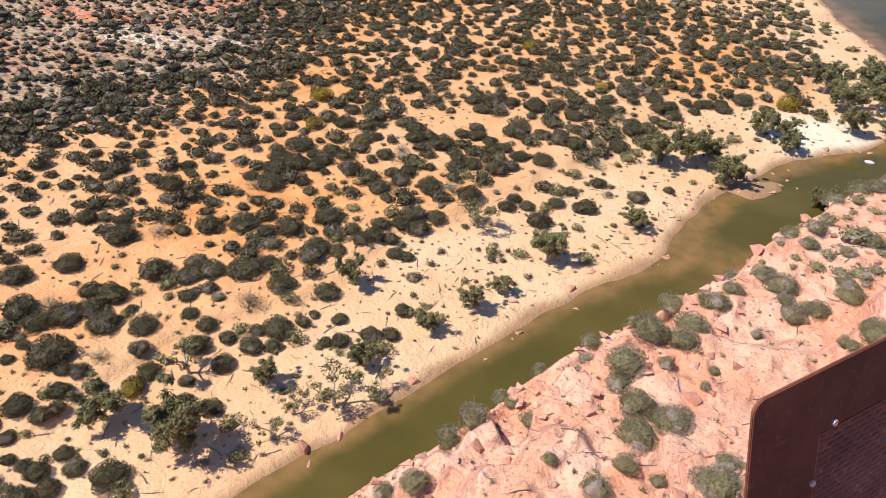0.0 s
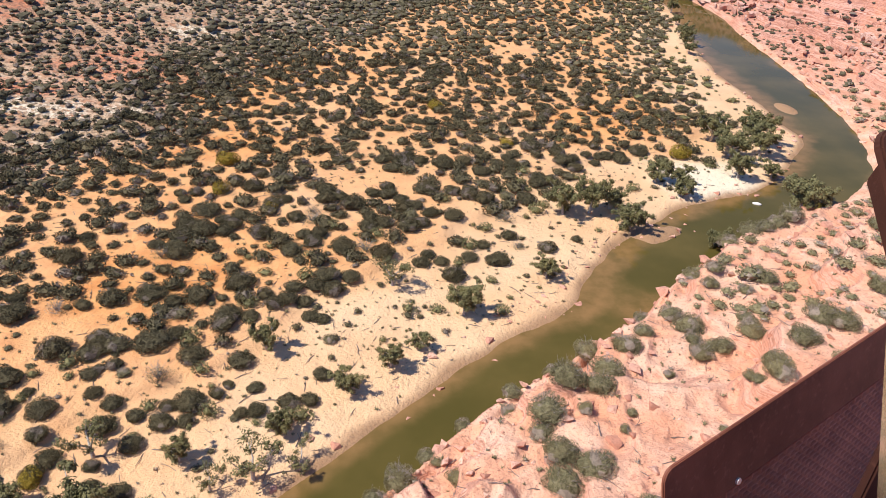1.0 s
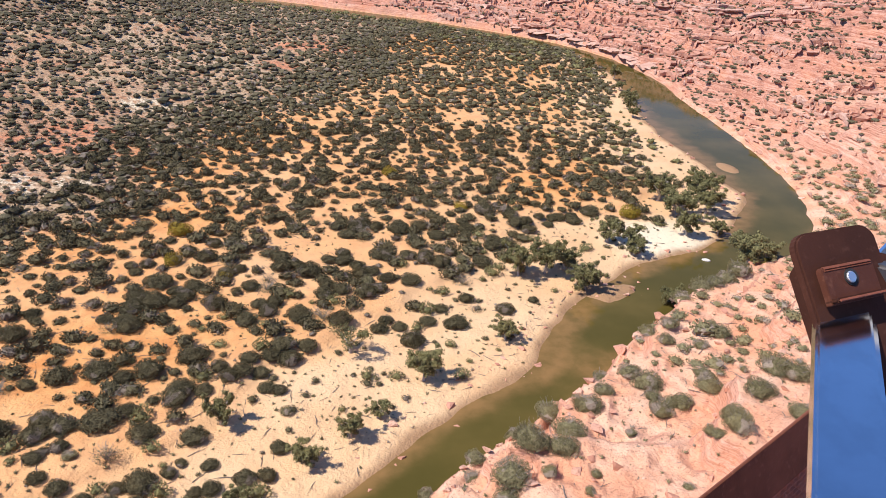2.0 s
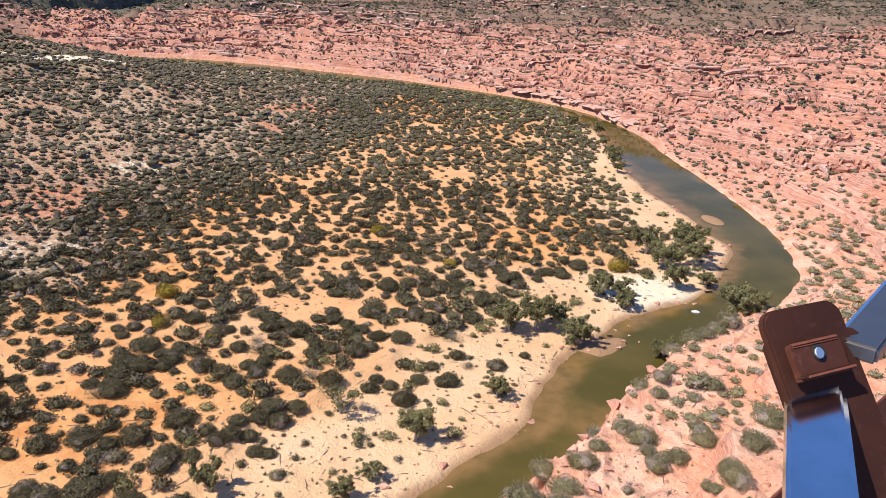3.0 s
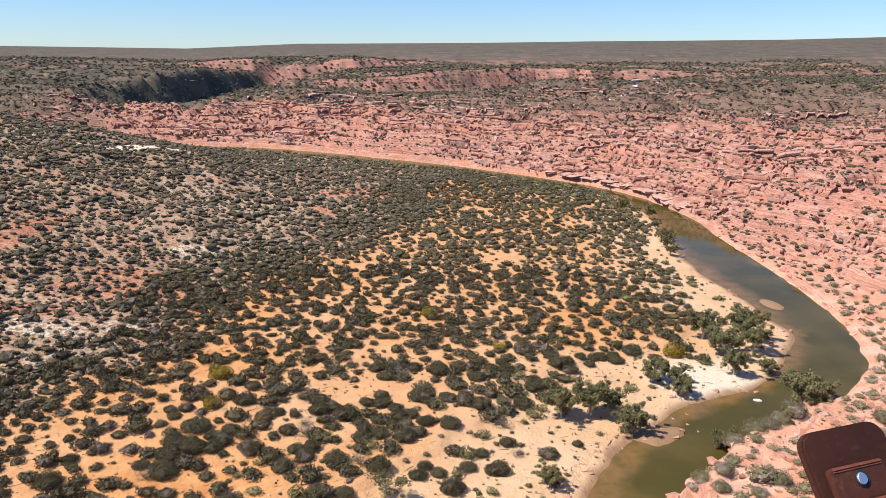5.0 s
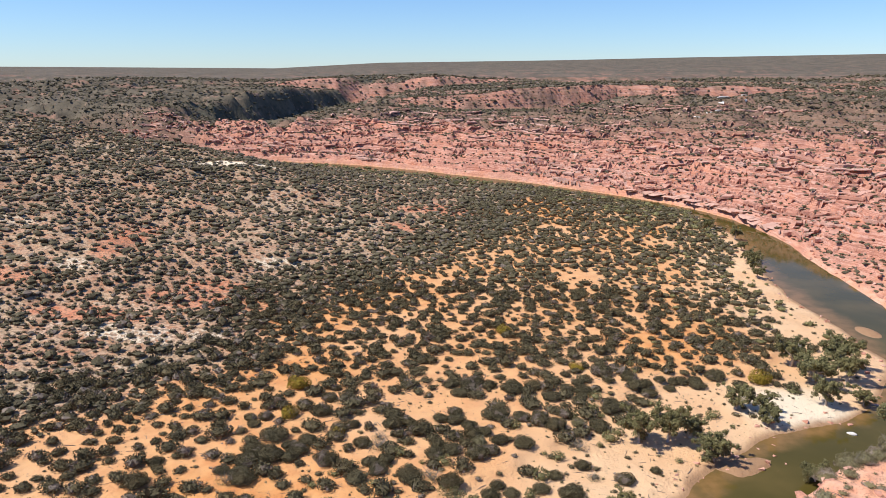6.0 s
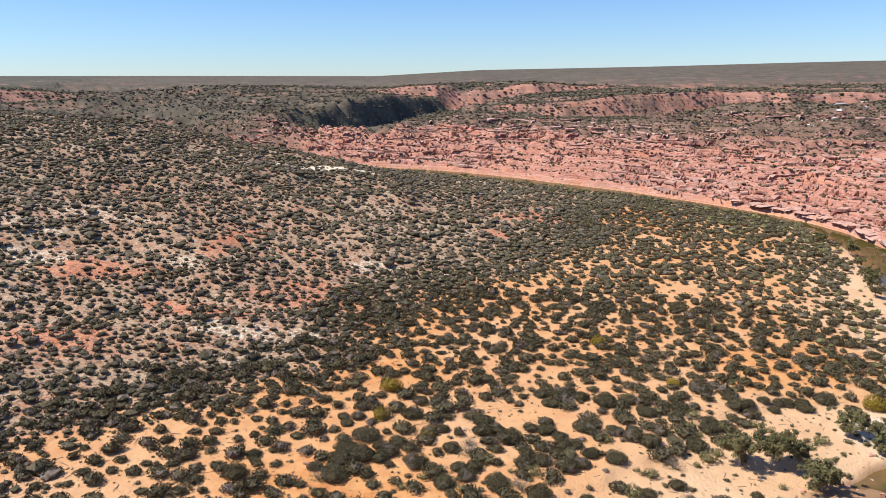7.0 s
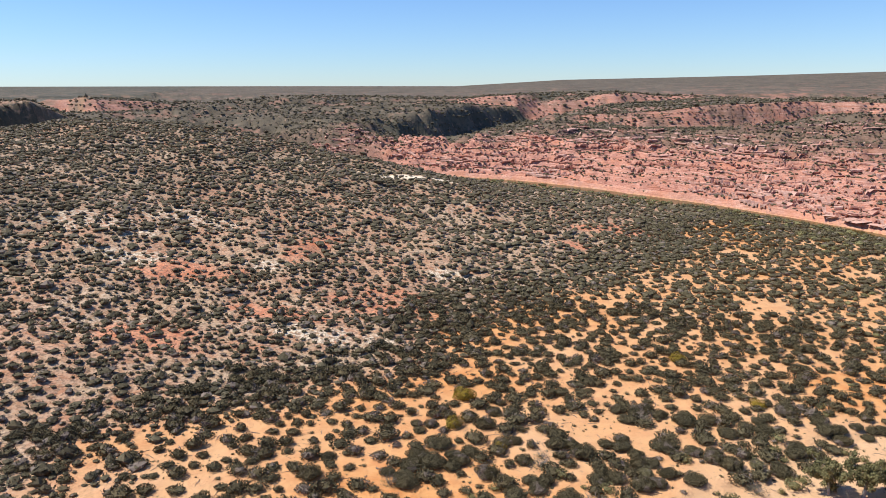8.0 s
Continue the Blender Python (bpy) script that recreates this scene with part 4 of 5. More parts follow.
def want_hill(x, y):
    z, d, e, s, left, shade = lie(x, y)
    thin = 0.62 + 0.6 * smooth(-0.3, 0.3, rough(x, y, 45, 3, 103)) + smooth(120, 260, left)
    thin = np.clip(thin, 0, 1) * (1 - 0.72 * patches(RED_GROUND, x, y, 173)) * (1 - 0.6 * patches(WHITE_GROUND, x, y, 171)) * (1 - 0.85 * patches(CREAM_GROUND, x, y, 177))
    return np.where((d < 0) & (left > -5) & (e > 16), np.clip(thin, 0, 1), 0) * planted_gap(x, y)


close_heath = scatter(rng, 60000, (-330, 60, 60, 330), lambda x, y: want_hill(x, y) * (np.hypot(x, y) < 330), lambda x, y: 2.3 * rng.uniform(0.7, 1.9, len(x)))
far_heath = scatter(rng, 110000, (-640, 60, 160, 800), lambda x, y: want_hill(x, y) * (np.hypot(x, y) >= 330), lambda x, y: np.interp(np.hypot(x, y), [300, 700], [2.1, 2.7]) * rng.uniform(0.7, 1.7, len(x)))
spread("heath_shrubs", SMALL, close_heath, close_heath[:, 2] * 0.60 * rng.uniform(0.6, 1.5, len(close_heath)), rng, HEATH, "low grey-green heath shrubs on the stony rise", "shrubs")
spread("distant_heath_shrubs", MICRO, far_heath, far_heath[:, 2] * 0.75 * rng.uniform(0.6, 1.5, len(far_heath)), rng, HEATH, "low olive heath shrubs on the distant rise", "shrubs")


def want_slope(x, y):
    z, d, e, s, left, shade = lie(x, y)
    share = 0.50 + 0.9 * smooth(-0.1, 0.4, rough(x, y, 60, 3, 95)) + 0.25 * smooth(300, 500, np.hypot(x, y)) + smooth(230, 380, e) + 0.45 * smooth(50, 180, e) + smooth(60, 90, e) * (s > 18) + 0.6 * smooth(-14, -21, np.degrees(np.arctan2(x, y)))
    return np.where((d > 0) & (e > 3) & (np.hypot(x, y) > 130), np.clip(share, 0, 1), 0) * planted_gap(x, y)


slope_bushes = scatter(rng, 170000, (-480, 60, 720, 1100), want_slope, lambda x, y: np.interp(np.hypot(x, y), [150, 400, 900], [2.4, 2.0, 2.3]) * rng.uniform(0.7, 2.2, len(x)))
close = np.hypot(slope_bushes[:, 0], slope_bushes[:, 1]) < 330
spread("slope_shrubs", LOW, slope_bushes[close], slope_bushes[close][:, 2] * 0.58, rng, GREYLEAF, "scattered grey-green shrubs on the red sandstone slopes", "shrubs")
spread("distant_slope_shrubs", MICRO, slope_bushes[~close], slope_bushes[~close][:, 2] * 0.56, rng, HEATH, "olive shrubs dotted over the distant red cliffs", "shrubs")


def want_tuft(x, y):
    z, d, e, s, left, shade = lie(x, y)
    share = np.where(d < 0, 0.25 + 0.75 * smooth(0.0, 0.5, rough(x, y, 18, 3, 107)), 0.3 + 0.5 * smooth(0, 0.5, rough(x, y, 12, 3, 108)))
    return np.where((e > 2.5) & (np.hypot(x, y) < 260), share, 0)


def want_shore(x, y):
    z, d, e, s, left, shade = lie(x, y)
    fringe = np.where((np.hypot(x, y) > 430) & (e > -0.5) & (e < 22), 0.8, 0)
    return np.where(d < 0, np.maximum(fringe, np.where((e > 5) & (e < 60), 0.12 + 0.5 * smooth(0.0, 0.5, rough(x, y, 26, 3, 141)), 0)), 0) * planted_gap(x, y)


shore = scatter(rng, 14000, (-230, 55, 205, 790), want_shore, lambda x, y: rng.uniform(3.0, 6.0, len(x)))
shore_away = np.hypot(shore[:, 0], shore[:, 1])
shore_size = (rng.uniform(0.5, 1.0, len(shore)) ** 2 * 2.3 + 0.25) * np.where(shore_away > 430, 1.5, 1.0)
spread("shore_shrubs", FINE, shore[shore_away < 230], shore_size[shore_away < 230], rng, GUM, "small green shrubs and saplings along the sandy bank", "shrubs")
spread("distant_shore_shrubs", LIGHT, shore[shore_away >= 230], shore_size[shore_away >= 230], rng, GUM, "small green shrubs and saplings along the sandy bank", "shrubs")


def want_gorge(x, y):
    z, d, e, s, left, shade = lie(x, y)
    # thickest on the gorge walls whose shade is painted dark
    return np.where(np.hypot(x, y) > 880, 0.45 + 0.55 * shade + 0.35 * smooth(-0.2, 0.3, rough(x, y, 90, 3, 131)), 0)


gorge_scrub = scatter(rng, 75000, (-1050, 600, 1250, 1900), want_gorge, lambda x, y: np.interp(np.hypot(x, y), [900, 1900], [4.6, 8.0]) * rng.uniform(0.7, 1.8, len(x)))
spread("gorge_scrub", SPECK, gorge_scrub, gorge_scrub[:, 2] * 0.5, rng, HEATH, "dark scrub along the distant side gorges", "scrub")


def want_under(x, y):
    z, d, e, s, left, shade = lie(x, y)
    return np.where((d < 0) & (e > 7) & (np.hypot(x, y) < 330), 0.25 + 0.75 * smooth(-0.1, 0.4, rough(x, y, 22, 3, 151)), 0)


under = scatter(rng, 9000, (-150, 50, 190, 330), want_under, lambda x, y: rng.uniform(1.8, 4.5, len(x)))
spread("undergrowth", LOW, under, rng.uniform(0.35, 1.0, len(under)) ** 1.6 * 1.4, rng, SCRUB, "low dull olive undergrowth between the shrubs", "undergrowth")
tufts = scatter(rng, 12000, (-110, 50, 190, 230), want_tuft, lambda x, y: rng.uniform(0.8, 2.6, len(x)))
spread("grass_tufts", TINY, tufts, rng.uniform(0.18, 0.75, len(tufts)) ** 1.3, rng, GREYLEAF, "small dry tufts and seedlings on the sand and rock", "tufts")


def stick(rng):
    a = rng.uniform(-0.5, 0.5)
    main = tube([(-1, 0, 0.03), (-0.2, 0.12 * a, 0.10), (0.5, -0.2 * a, 0.08), (1, 0.1, 0.05)], [0.05, 0.045, 0.03, 0.01], 4)
    side = tube([(0.0, 0, 0.08), (0.35, 0.3 + 0.2 * a, 0.22), (0.6, 0.5, 0.3)], [0.03, 0.02, 0.006], 3)
    return joined([main, side])


STICKS = [stick(rng) for _ in range(6)]
sticks = scatter(rng, 5000, (-110, 50, 190, 230), want_tuft, lambda x, y: rng.uniform(1.5, 4.0, len(x)))
spread("fallen_branches", STICKS, sticks, rng.uniform(0.5, 1.8, len(sticks)), rng, DEADWOOD, "dark fallen sticks and branches on sand and rock", "sticks")


# ---------------------------------------------------------------- loose stones
def stone_shape(rng, flat=0.6):
    bm = bmesh.new()
    for p in rng.uniform(-1, 1, (11, 3)) * (1, 0.8, flat):
        bm.verts.new(p)
    hull = bmesh.ops.convex_hull(bm, input=bm.verts)
    bmesh.ops.delete(bm, geom=[g for g in hull["geom_interior"] if isinstance(g, bmesh.types.BMVert)], context="VERTS")
    bmesh.ops.triangulate(bm, faces=bm.faces)
    bm.verts.index_update()
    co = np.array([v.co for v in bm.verts])
    tri = np.array([[v.index for v in f.verts] for f in bm.faces])
    bm.free()
    return co, tri


STONES = [stone_shape(rng) for _ in range(8)]


def want_stone(x, y):
    z, d, e, s, left, shade = lie(x, y)
    shore = np.where((d < 0) & (e > -4) & (e < 7) | (np.hypot(x - 80, y - 159) < 13), 0.15 + 0.6 * smooth(0.0, 0.5, rough(x, y, 22, 3, 111)), 0)
    return np.where((d > 0) & (e > 0), 0.25 + 0.6 * smooth(0.0, 0.5, rough(x, y, 25, 3, 112)), shore) * (np.hypot(x, y) < 420)


stones = scatter(rng, 22000, (-60, 50, 330, 400), want_stone, lambda x, y: rng.uniform(1.0, 3.2, len(x)))
spread("rubble", STONES, stones, rng.uniform(0.25, 1.0, len(stones)) ** 2 * 1.3 + 0.12, rng, ROCK, "angular pink and red sandstone rubble", "rubble", -0.1)


# ---------------------------------------------------------------- ledges of the sandstone beds
def ledge_shape(rng):
    """A flat broken slab, long along x, jutting towards -y."""
    bm = bmesh.new()
    for p in rng.uniform(-1, 1, (16, 3)) * (1, 0.45, 0.24):
        bm.verts.new(p)
    hull = bmesh.ops.convex_hull(bm, input=bm.verts)
    bmesh.ops.delete(bm, geom=[g for g in hull["geom_interior"] if isinstance(g, bmesh.types.BMVert)], context="VERTS")
    bmesh.ops.triangulate(bm, faces=bm.faces)
    bm.verts.index_update()
    co = np.array([v.co for v in bm.verts])
    tri = np.array([[v.index for v in f.verts] for f in bm.faces])
    bm.free()
    return co, tri


LEDGES = [ledge_shape(rng) for _ in range(10)]


def build_ledges(name, count, box, want, long, mat, label):
    """Slabs laid along the contours where the slope breaks."""
    spots = scatter(rng, count, box, want, lambda x, y: 0.75 * long(x, y) * rng.uniform(0.6, 1.5, len(x)))
    x, y, size = spots[:, 0], spots[:, 1], spots[:, 2]
    h = 1.5
    zx = (lie(x + h, y)[0] - lie(x - h, y)[0]) / (2 * h)
    zy = (lie(x, y + h)[0] - lie(x, y - h)[0]) / (2 * h)
    steep = np.hypot(zx, zy)
    keep = steep > 0.26
    x, y, size, zx, zy = x[keep], y[keep], size[keep], zx[keep], zy[keep]
    turn = np.arctan2(zy, zx) - np.pi / 2 + rng.normal(0, 0.12, len(x))
    z = lie(x, y)[0]
    pick = rng.integers(0, len(LEDGES), len(x))
    verts, faces, n = [], [], 0
    for i in range(len(x)):
        co, tri = LEDGES[pick[i]]
        c, s_ = np.cos(turn[i]), np.sin(turn[i])
        p = co * size[i] * (1, rng.uniform(0.7, 1.1), rng.uniform(0.7, 1.5))
        verts.append(np.stack([p[:, 0] * c - p[:, 1] * s_ + x[i], p[:, 0] * s_ + p[:, 1] * c + y[i], p[:, 2] + z[i] + 0.05 * size[i]], -1))
        faces.append(tri + n)
        n += len(co)
    me = sheet(name, np.vstack(verts), np.vstack(faces), mat, False)
    return tagged(new(name, me), label, "ledges", kind="stuff")


def on_slope(x, y):
    z, d, e, s, left, shade = lie(x, y)
    beds = smooth(-0.25, 0.35, rough(x, y, 55, 3, 121))
    return np.where((d > 0) & (e > 1) & (e < 190), 0.15 + 0.85 * beds, 0)


build_ledges("near_ledges", 5000, (-30, 45, 330, 330), on_slope, lambda x, y: np.interp(np.hypot(x, y), [60, 150, 330], [1.0, 1.7, 3.2]), ROCK, "broken pink sandstone ledges on the near slopes")


def build_beds(name, bearings, reach, levels, mat, label, dip, seed, where):
    """Projecting sandstone beds that run along the contours of the slopes beyond the river."""
    turn = np.radians(np.arange(*bearings))
    r = np.arange(*reach)
    x, y = np.outer(np.sin(turn), r), np.outer(np.cos(turn), r)
    z, d, e, s, left, shade = lie(x.ravel(), y.ravel())
    z, d, e = (v.reshape(x.shape) for v in (z, d, e))
    tilted = z + dip * rough(x.ravel(), y.ravel(), 160, 3, seed).reshape(x.shape)
    open_rock = where(x.ravel(), y.ravel(), d.ravel(), e.ravel()).reshape(x.shape)
    verts, faces, n = [], [], 0
    pick = np.random.default_rng(seed)
    for high in levels:
        thick, jut = pick.uniform(0.7, 1.7), pick.uniform(0.6, 1.6)
        cross = (tilted[:, :-1] < high) & (tilted[:, 1:] >= high) & open_rock[:, 1:]
        for turn_no in range(3):
            k = np.argmax(cross, 1)
            got = cross[np.arange(len(turn)), k]
            cross[np.arange(len(turn)), k] = False
            rr = r[k].astype(float)
            for _ in range(4):
                before, after = np.roll(rr, 1), np.roll(rr, -1)
                level_run = got & np.roll(got, 1) & np.roll(got, -1) & (np.abs(before - rr) < 7) & (np.abs(after - rr) < 7)
                rr = np.where(level_run, (before + 2 * rr + after) / 4, rr)
            px, py = rr * np.sin(turn), rr * np.cos(turn)
            pz = z[np.arange(len(turn)), k] + 0.3
            kept = got & (grain(px, py, 55, seed + 3) + 0.55 * grain(px, py, 30, seed + int(high * 10)) > 0.66)
            out = jut * (0.4 + 1.2 * np.round(3 * grain(px, py, 13, seed + 5 + int(high * 10))) / 3) * np.interp(rr, [200, 700], [0.7, 1.25])
            tall = thick * (0.6 + 0.8 * grain(px, py, 16, seed + 9))
            tx, ty = np.gradient(px), np.gradient(py)
            size = np.maximum(np.hypot(tx, ty), 1e-6)
            ux, uy = np.where(level_run, -ty / size, np.sin(turn)), np.where(level_run, tx / size, np.cos(turn))
            facing = ux * np.sin(turn) + uy * np.cos(turn)
            ux, uy = np.where(facing > 0.35, ux, np.sin(turn)), np.where(facing > 0.35, uy, np.cos(turn))
            ring = np.stack([np.stack([px + ux * 3.0, py + uy * 3.0, pz - 0.2], -1), np.stack([px - ux * out * 0.85, py - uy * out * 0.85, pz + 0.1], -1),
                             np.stack([px - ux * out, py - uy * out, pz + tall], -1), np.stack([px + ux * 4.0, py + uy * 4.0, pz + tall + 0.25], -1)], 1)
            join = np.where(kept[:-1] & kept[1:] & (np.abs(rr[1:] - rr[:-1]) < 7))[0]
            if not len(join):
                continue
            verts.append(ring.reshape(-1, 3))
            for a_, b_ in ((0, 1), (1, 2), (2, 3)):
                faces.append(np.stack([n + join * 4 + a_, n + (join + 1) * 4 + a_, n + (join + 1) * 4 + b_, n + join * 4 + b_], -1))
            n += len(turn) * 4
    me = sheet(name, np.vstack(verts), np.vstack(faces), mat, False)
    return tagged(new(name, me), label, "ledges", kind="stuff")


bed_rng = np.random.default_rng(77)
build_beds("far_ledges", (-26, 52, 0.11), (215, 960, 1.5), np.cumsum(bed_rng.uniform(1.3, 4.2, 24)) + 1.0, ROCK_BEDS, "bedded red sandstone ledges stepping up the far cliffs", 9.0, 201,
           lambda x, y, d, e: (d > 0) & (e > 1.0) & (e < 330) & ((np.hypot(x, y) > 430) | (grain(x, y, 40, 211) > 0.68)))


# ---------------------------------------------------------------- boulders
def boulder(x, y, r, flat, mat, label, group, lift=0.3):
    z = max(float(lie(np.array([x]), np.array([y]))[0][0]), -0.3)
    ob = new("boulder", sheet("boulder", *stone_shape(rng, flat), mat, False))
    ob.matrix_world = Matrix.LocRotScale((x, y, z + lift * r * flat), Euler((0, 0, rng.uniform(0, 6.28))), (r, r, r))
    return tagged(ob, label, "boulder", group)


for bx, by, br in BOULDERS:
    boulder(bx, by, br, 0.7, ROCK, "angular pink sandstone boulder on the rocky bank", "boulders on the bank")
pale_rock = new("boulder", sheet("boulder", *ball(2, 0.05, rng), CHALK, True))
pale_rock.matrix_world = Matrix.LocRotScale((114.8, 175.2, 0.12), Euler((0, 0, -0.5)), (1.35, 0.6, 0.55))
tagged(pale_rock, "pale smooth boulder standing in the river", "boulder", "boulders in the river")
for k in range(26):
    t = k / 25
    bx, by = 205 - 55 * t ** 1.6 + rng.normal(0, 1.0), 415 + 130 * t + rng.normal(0, 2)
    d0, _, w0 = along(RIVER_LINE, np.array([bx]), np.array([by]))
    push = float(w0[0] + rng.uniform(1.5, 5.0) - d0[0])
    bx, by = bx + push * 0.85, by + push * 0.45
    slab = boulder(bx, by, rng.uniform(4.5, 9), 0.17, CHALK_PINK, "pale pink sandstone slab undercut by the river", "slabs along the far bank", 0.5)
    slab.rotation_euler = (0, 0, math.atan2(130, -55 * 1.6 * max(t, 0.1) ** 0.6) + rng.normal(0, 0.15))
# white limestone outcrop on the far plateau
for k in range(9):
    bx, by = 300 + 11 * k + rng.normal(0, 3), 790 + 12 * k + rng.normal(0, 6)
    boulder(bx, by, rng.uniform(4, 9), 0.25, CHALK, "white limestone outcrop on the distant plateau", "white outcrops", 0.6)
# ---------------------------------------------------------------- the lookout's balustrade
def corten_material(name, tone, dull=0.55):
    m, nt, bs = material(name)
    col = mix(nt, level(nt, noise_node(nt, 0.12, 6, 0.6), 0.35, 0.7), (0.125, 0.040, 0.022), (0.19, 0.062, 0.034))
    col = mix(nt, maths(nt, "MULTIPLY", level(nt, noise_node(nt, 0.012, 4, 0.6), 0.55, 0.75), 0.5), col, (0.30, 0.12, 0.075))
    col = mix(nt, 1.0, col, (tone, tone, tone), "MULTIPLY")
    nt.links.new(col, bs.inputs["Base Color"])
    bs.inputs["Roughness"].default_value = dull
    bs.inputs["Specular IOR Level"].default_value = 0.22
    bump(nt, bs, noise_node(nt, 0.004, 4), 0.25, 0.002)
    return m


def bright_material(name, colour, rough_):
    m, nt, bs = material(name)
    nt.links.new(mix(nt, level(nt, noise_node(nt, 0.05, 5), 0.3, 0.75), colour, tuple(0.88 * c for c in colour)), bs.inputs["Base Color"])
    bs.inputs["Metallic"].default_value = 1.0
    bs.inputs["Roughness"].default_value = rough_
    return m


CORTEN, CORTEN_DARK = corten_material("weathered steel", 1.25), corten_material("dark weathered steel", 0.36, 0.8)
CORTEN_MID, PALE_STEEL = corten_material("rusty bracket steel", 0.6, 0.6), corten_material("pale bracket steel", 1.7, 0.45)
# tone raised so the shadowed slotted sheet looks sunlit
LIT_STEEL = corten_material("lightened slotted steel", 3.0)
RAIL, BOLT = bright_material("polished rail metal", (0.93, 0.95, 0.98), 0.16), bright_material("bright bolt steel", (0.95, 0.95, 0.93), 0.45)
# greyer copy of the rail metal, its missing sky reflection put into the colour
RAIL_GREY = bright_material("grey rail metal", (0.30, 0.28, 0.27), 0.5)
DARK = wood_material("near-black surface", (0.02, 0.018, 0.018), (0.03, 0.026, 0.024))
DECK_Z = EYE - 1.65


def plate(name, outline, depth, frame_, mat, parent, label="", bevel=0.003):
    """An outline in the frame's plane, given depth behind it, with softened edges."""
    bm = bmesh.new()
    face = bm.faces.new([bm.verts.new((u, v, 0)) for u, v in outline])
    out = bmesh.ops.extrude_face_region(bm, geom=[face])
    for v in (g for g in out["geom"] if isinstance(g, bmesh.types.BMVert)):
        v.co.z -= depth
    bmesh.ops.recalc_face_normals(bm, faces=bm.faces)
    if bevel:
        bmesh.ops.bevel(bm, geom=list(bm.edges), offset=bevel, segments=2, affect="EDGES", clamp_overlap=True)
    me = bpy.data.meshes.new(name)
    bm.to_mesh(me)
    bm.free()
    me.materials.append(mat)
    ob = new(name, me)
    ob.matrix_world = frame_
    if parent:
        ob.parent = parent
        ob.matrix_parent_inverse = parent.matrix_world.inverted()
    return tagged(ob, label)


def rounded(u0, v0, u1, v1, r, steps=6):
    """A rectangle whose two top corners are rounded."""
    pts = [(u0, v0), (u1, v0)]
    for k in range(steps + 1):
        a = math.pi / 2 * k / steps
        pts.append((u1 - r + r * math.cos(a), v1 - r + r * math.sin(a)))
    for k in range(steps + 1):
        a = math.pi / 2 + math.pi / 2 * k / steps
        pts.append((u0 + r + r * math.cos(a), v1 - r + r * math.sin(a)))
    return pts


def plane_at(origin, u, v):
    """A frame with x along u, y along v."""
    u, v = Vector(u).normalized(), Vector(v).normalized()
    n = u.cross(v).normalized()
    v = n.cross(u)
    m = Matrix((u, v, n)).transposed().to_4x4()
    m.translation = Vector(origin)
    return m


def disc(r, sides=20):
    return [(r * math.cos(2 * math.pi * k / sides), r * math.sin(2 * math.pi * k / sides)) for k in range(sides)]


def build_post():
    root = new("handrail_post")
    root.location = (0.70, 0.47, DECK_Z)
    bpy.context.view_layer.update()
    f = plane_at((0.660, 0.688, EYE - 0.282), (0.98, 0.199, 0), (-0.129, 0.633, 0.763))
    plate("head_plate", rounded(-0.052, -0.22, 0.086, 0.066, 0.022), 0.014, f @ pose(0, 0, -0.012), CORTEN_DARK, root, "rusty steel plate with rounded top", 0.004)
    plate("side_plate", [(-0.01, -0.22), (0.07, -0.22), (0.07, 0.03), (0.04, 0.05), (-0.01, 0.05)], 0.012, f @ pose(0.082, 0, -0.09, 0, 90, 0), CORTEN_DARK, root, "rusty steel side plate", 0.003)
    plate("bracket", rounded(-0.040, -0.030, 0.046, 0.018, 0.006), 0.010, f @ pose(0, 0, 0.004), CORTEN_MID, root, "rusty bracket holding the rail", 0.002)
    plate("bracket_lip", [(-0.040, -0.006), (0.046, -0.006), (0.046, 0.0), (-0.040, 0.0)], 0.022, f @ pose(0, -0.022, 0.014), CORTEN_DARK, root, "", 0.002)
    # lighter steel paints the highlight along the bracket's upper edge
    plate("bracket_top", [(-0.038, 0.0), (0.044, 0.0), (0.044, 0.007), (-0.038, 0.007)], 0.010, f @ pose(0, 0.0135, 0.007, -30), CORTEN, root, "upper edge of the bracket, lightened as a highlight", 0.002)
    plate("worn_lip", [(-0.038, 0.0), (0.044, 0.0), (0.044, 0.0035), (-0.038, 0.0035)], 0.003, f @ pose(0, -0.0275, 0.016), PALE_STEEL, root, "pale edge of the bracket", 0.001)
    plate("bolt", disc(0.0075), 0.004, f @ pose(0, 0, 0.009), BOLT, root, "bright steel bolt head", 0.0015)
    plate("washer", disc(0.011), 0.002, f @ pose(0.003, 0.0, 0.0055), DARK, root, "dark washer", 0.0005)
    plate("end_cap", disc(0.021, 24), 0.03, f @ pose(0.088, 0.004, -0.014), CORTEN_DARK, root, "dark rusty end cap", 0.006)
    # the leg comes down under the head
    foot = f @ Vector((0.017, -0.20, -0.03))
    leg = plane_at((foot.x, foot.y, DECK_Z), (0.98, 0.199, 0), (0, 0, 1))
    plate("leg", [(-0.055, 0), (0.055, 0), (0.055, foot.z - DECK_Z), (-0.055, foot.z - DECK_Z)], 0.014, leg, CORTEN_DARK, root, "", 0.003)
    tagged(root, "rust-brown steel handrail post with a bolted bracket", "post")


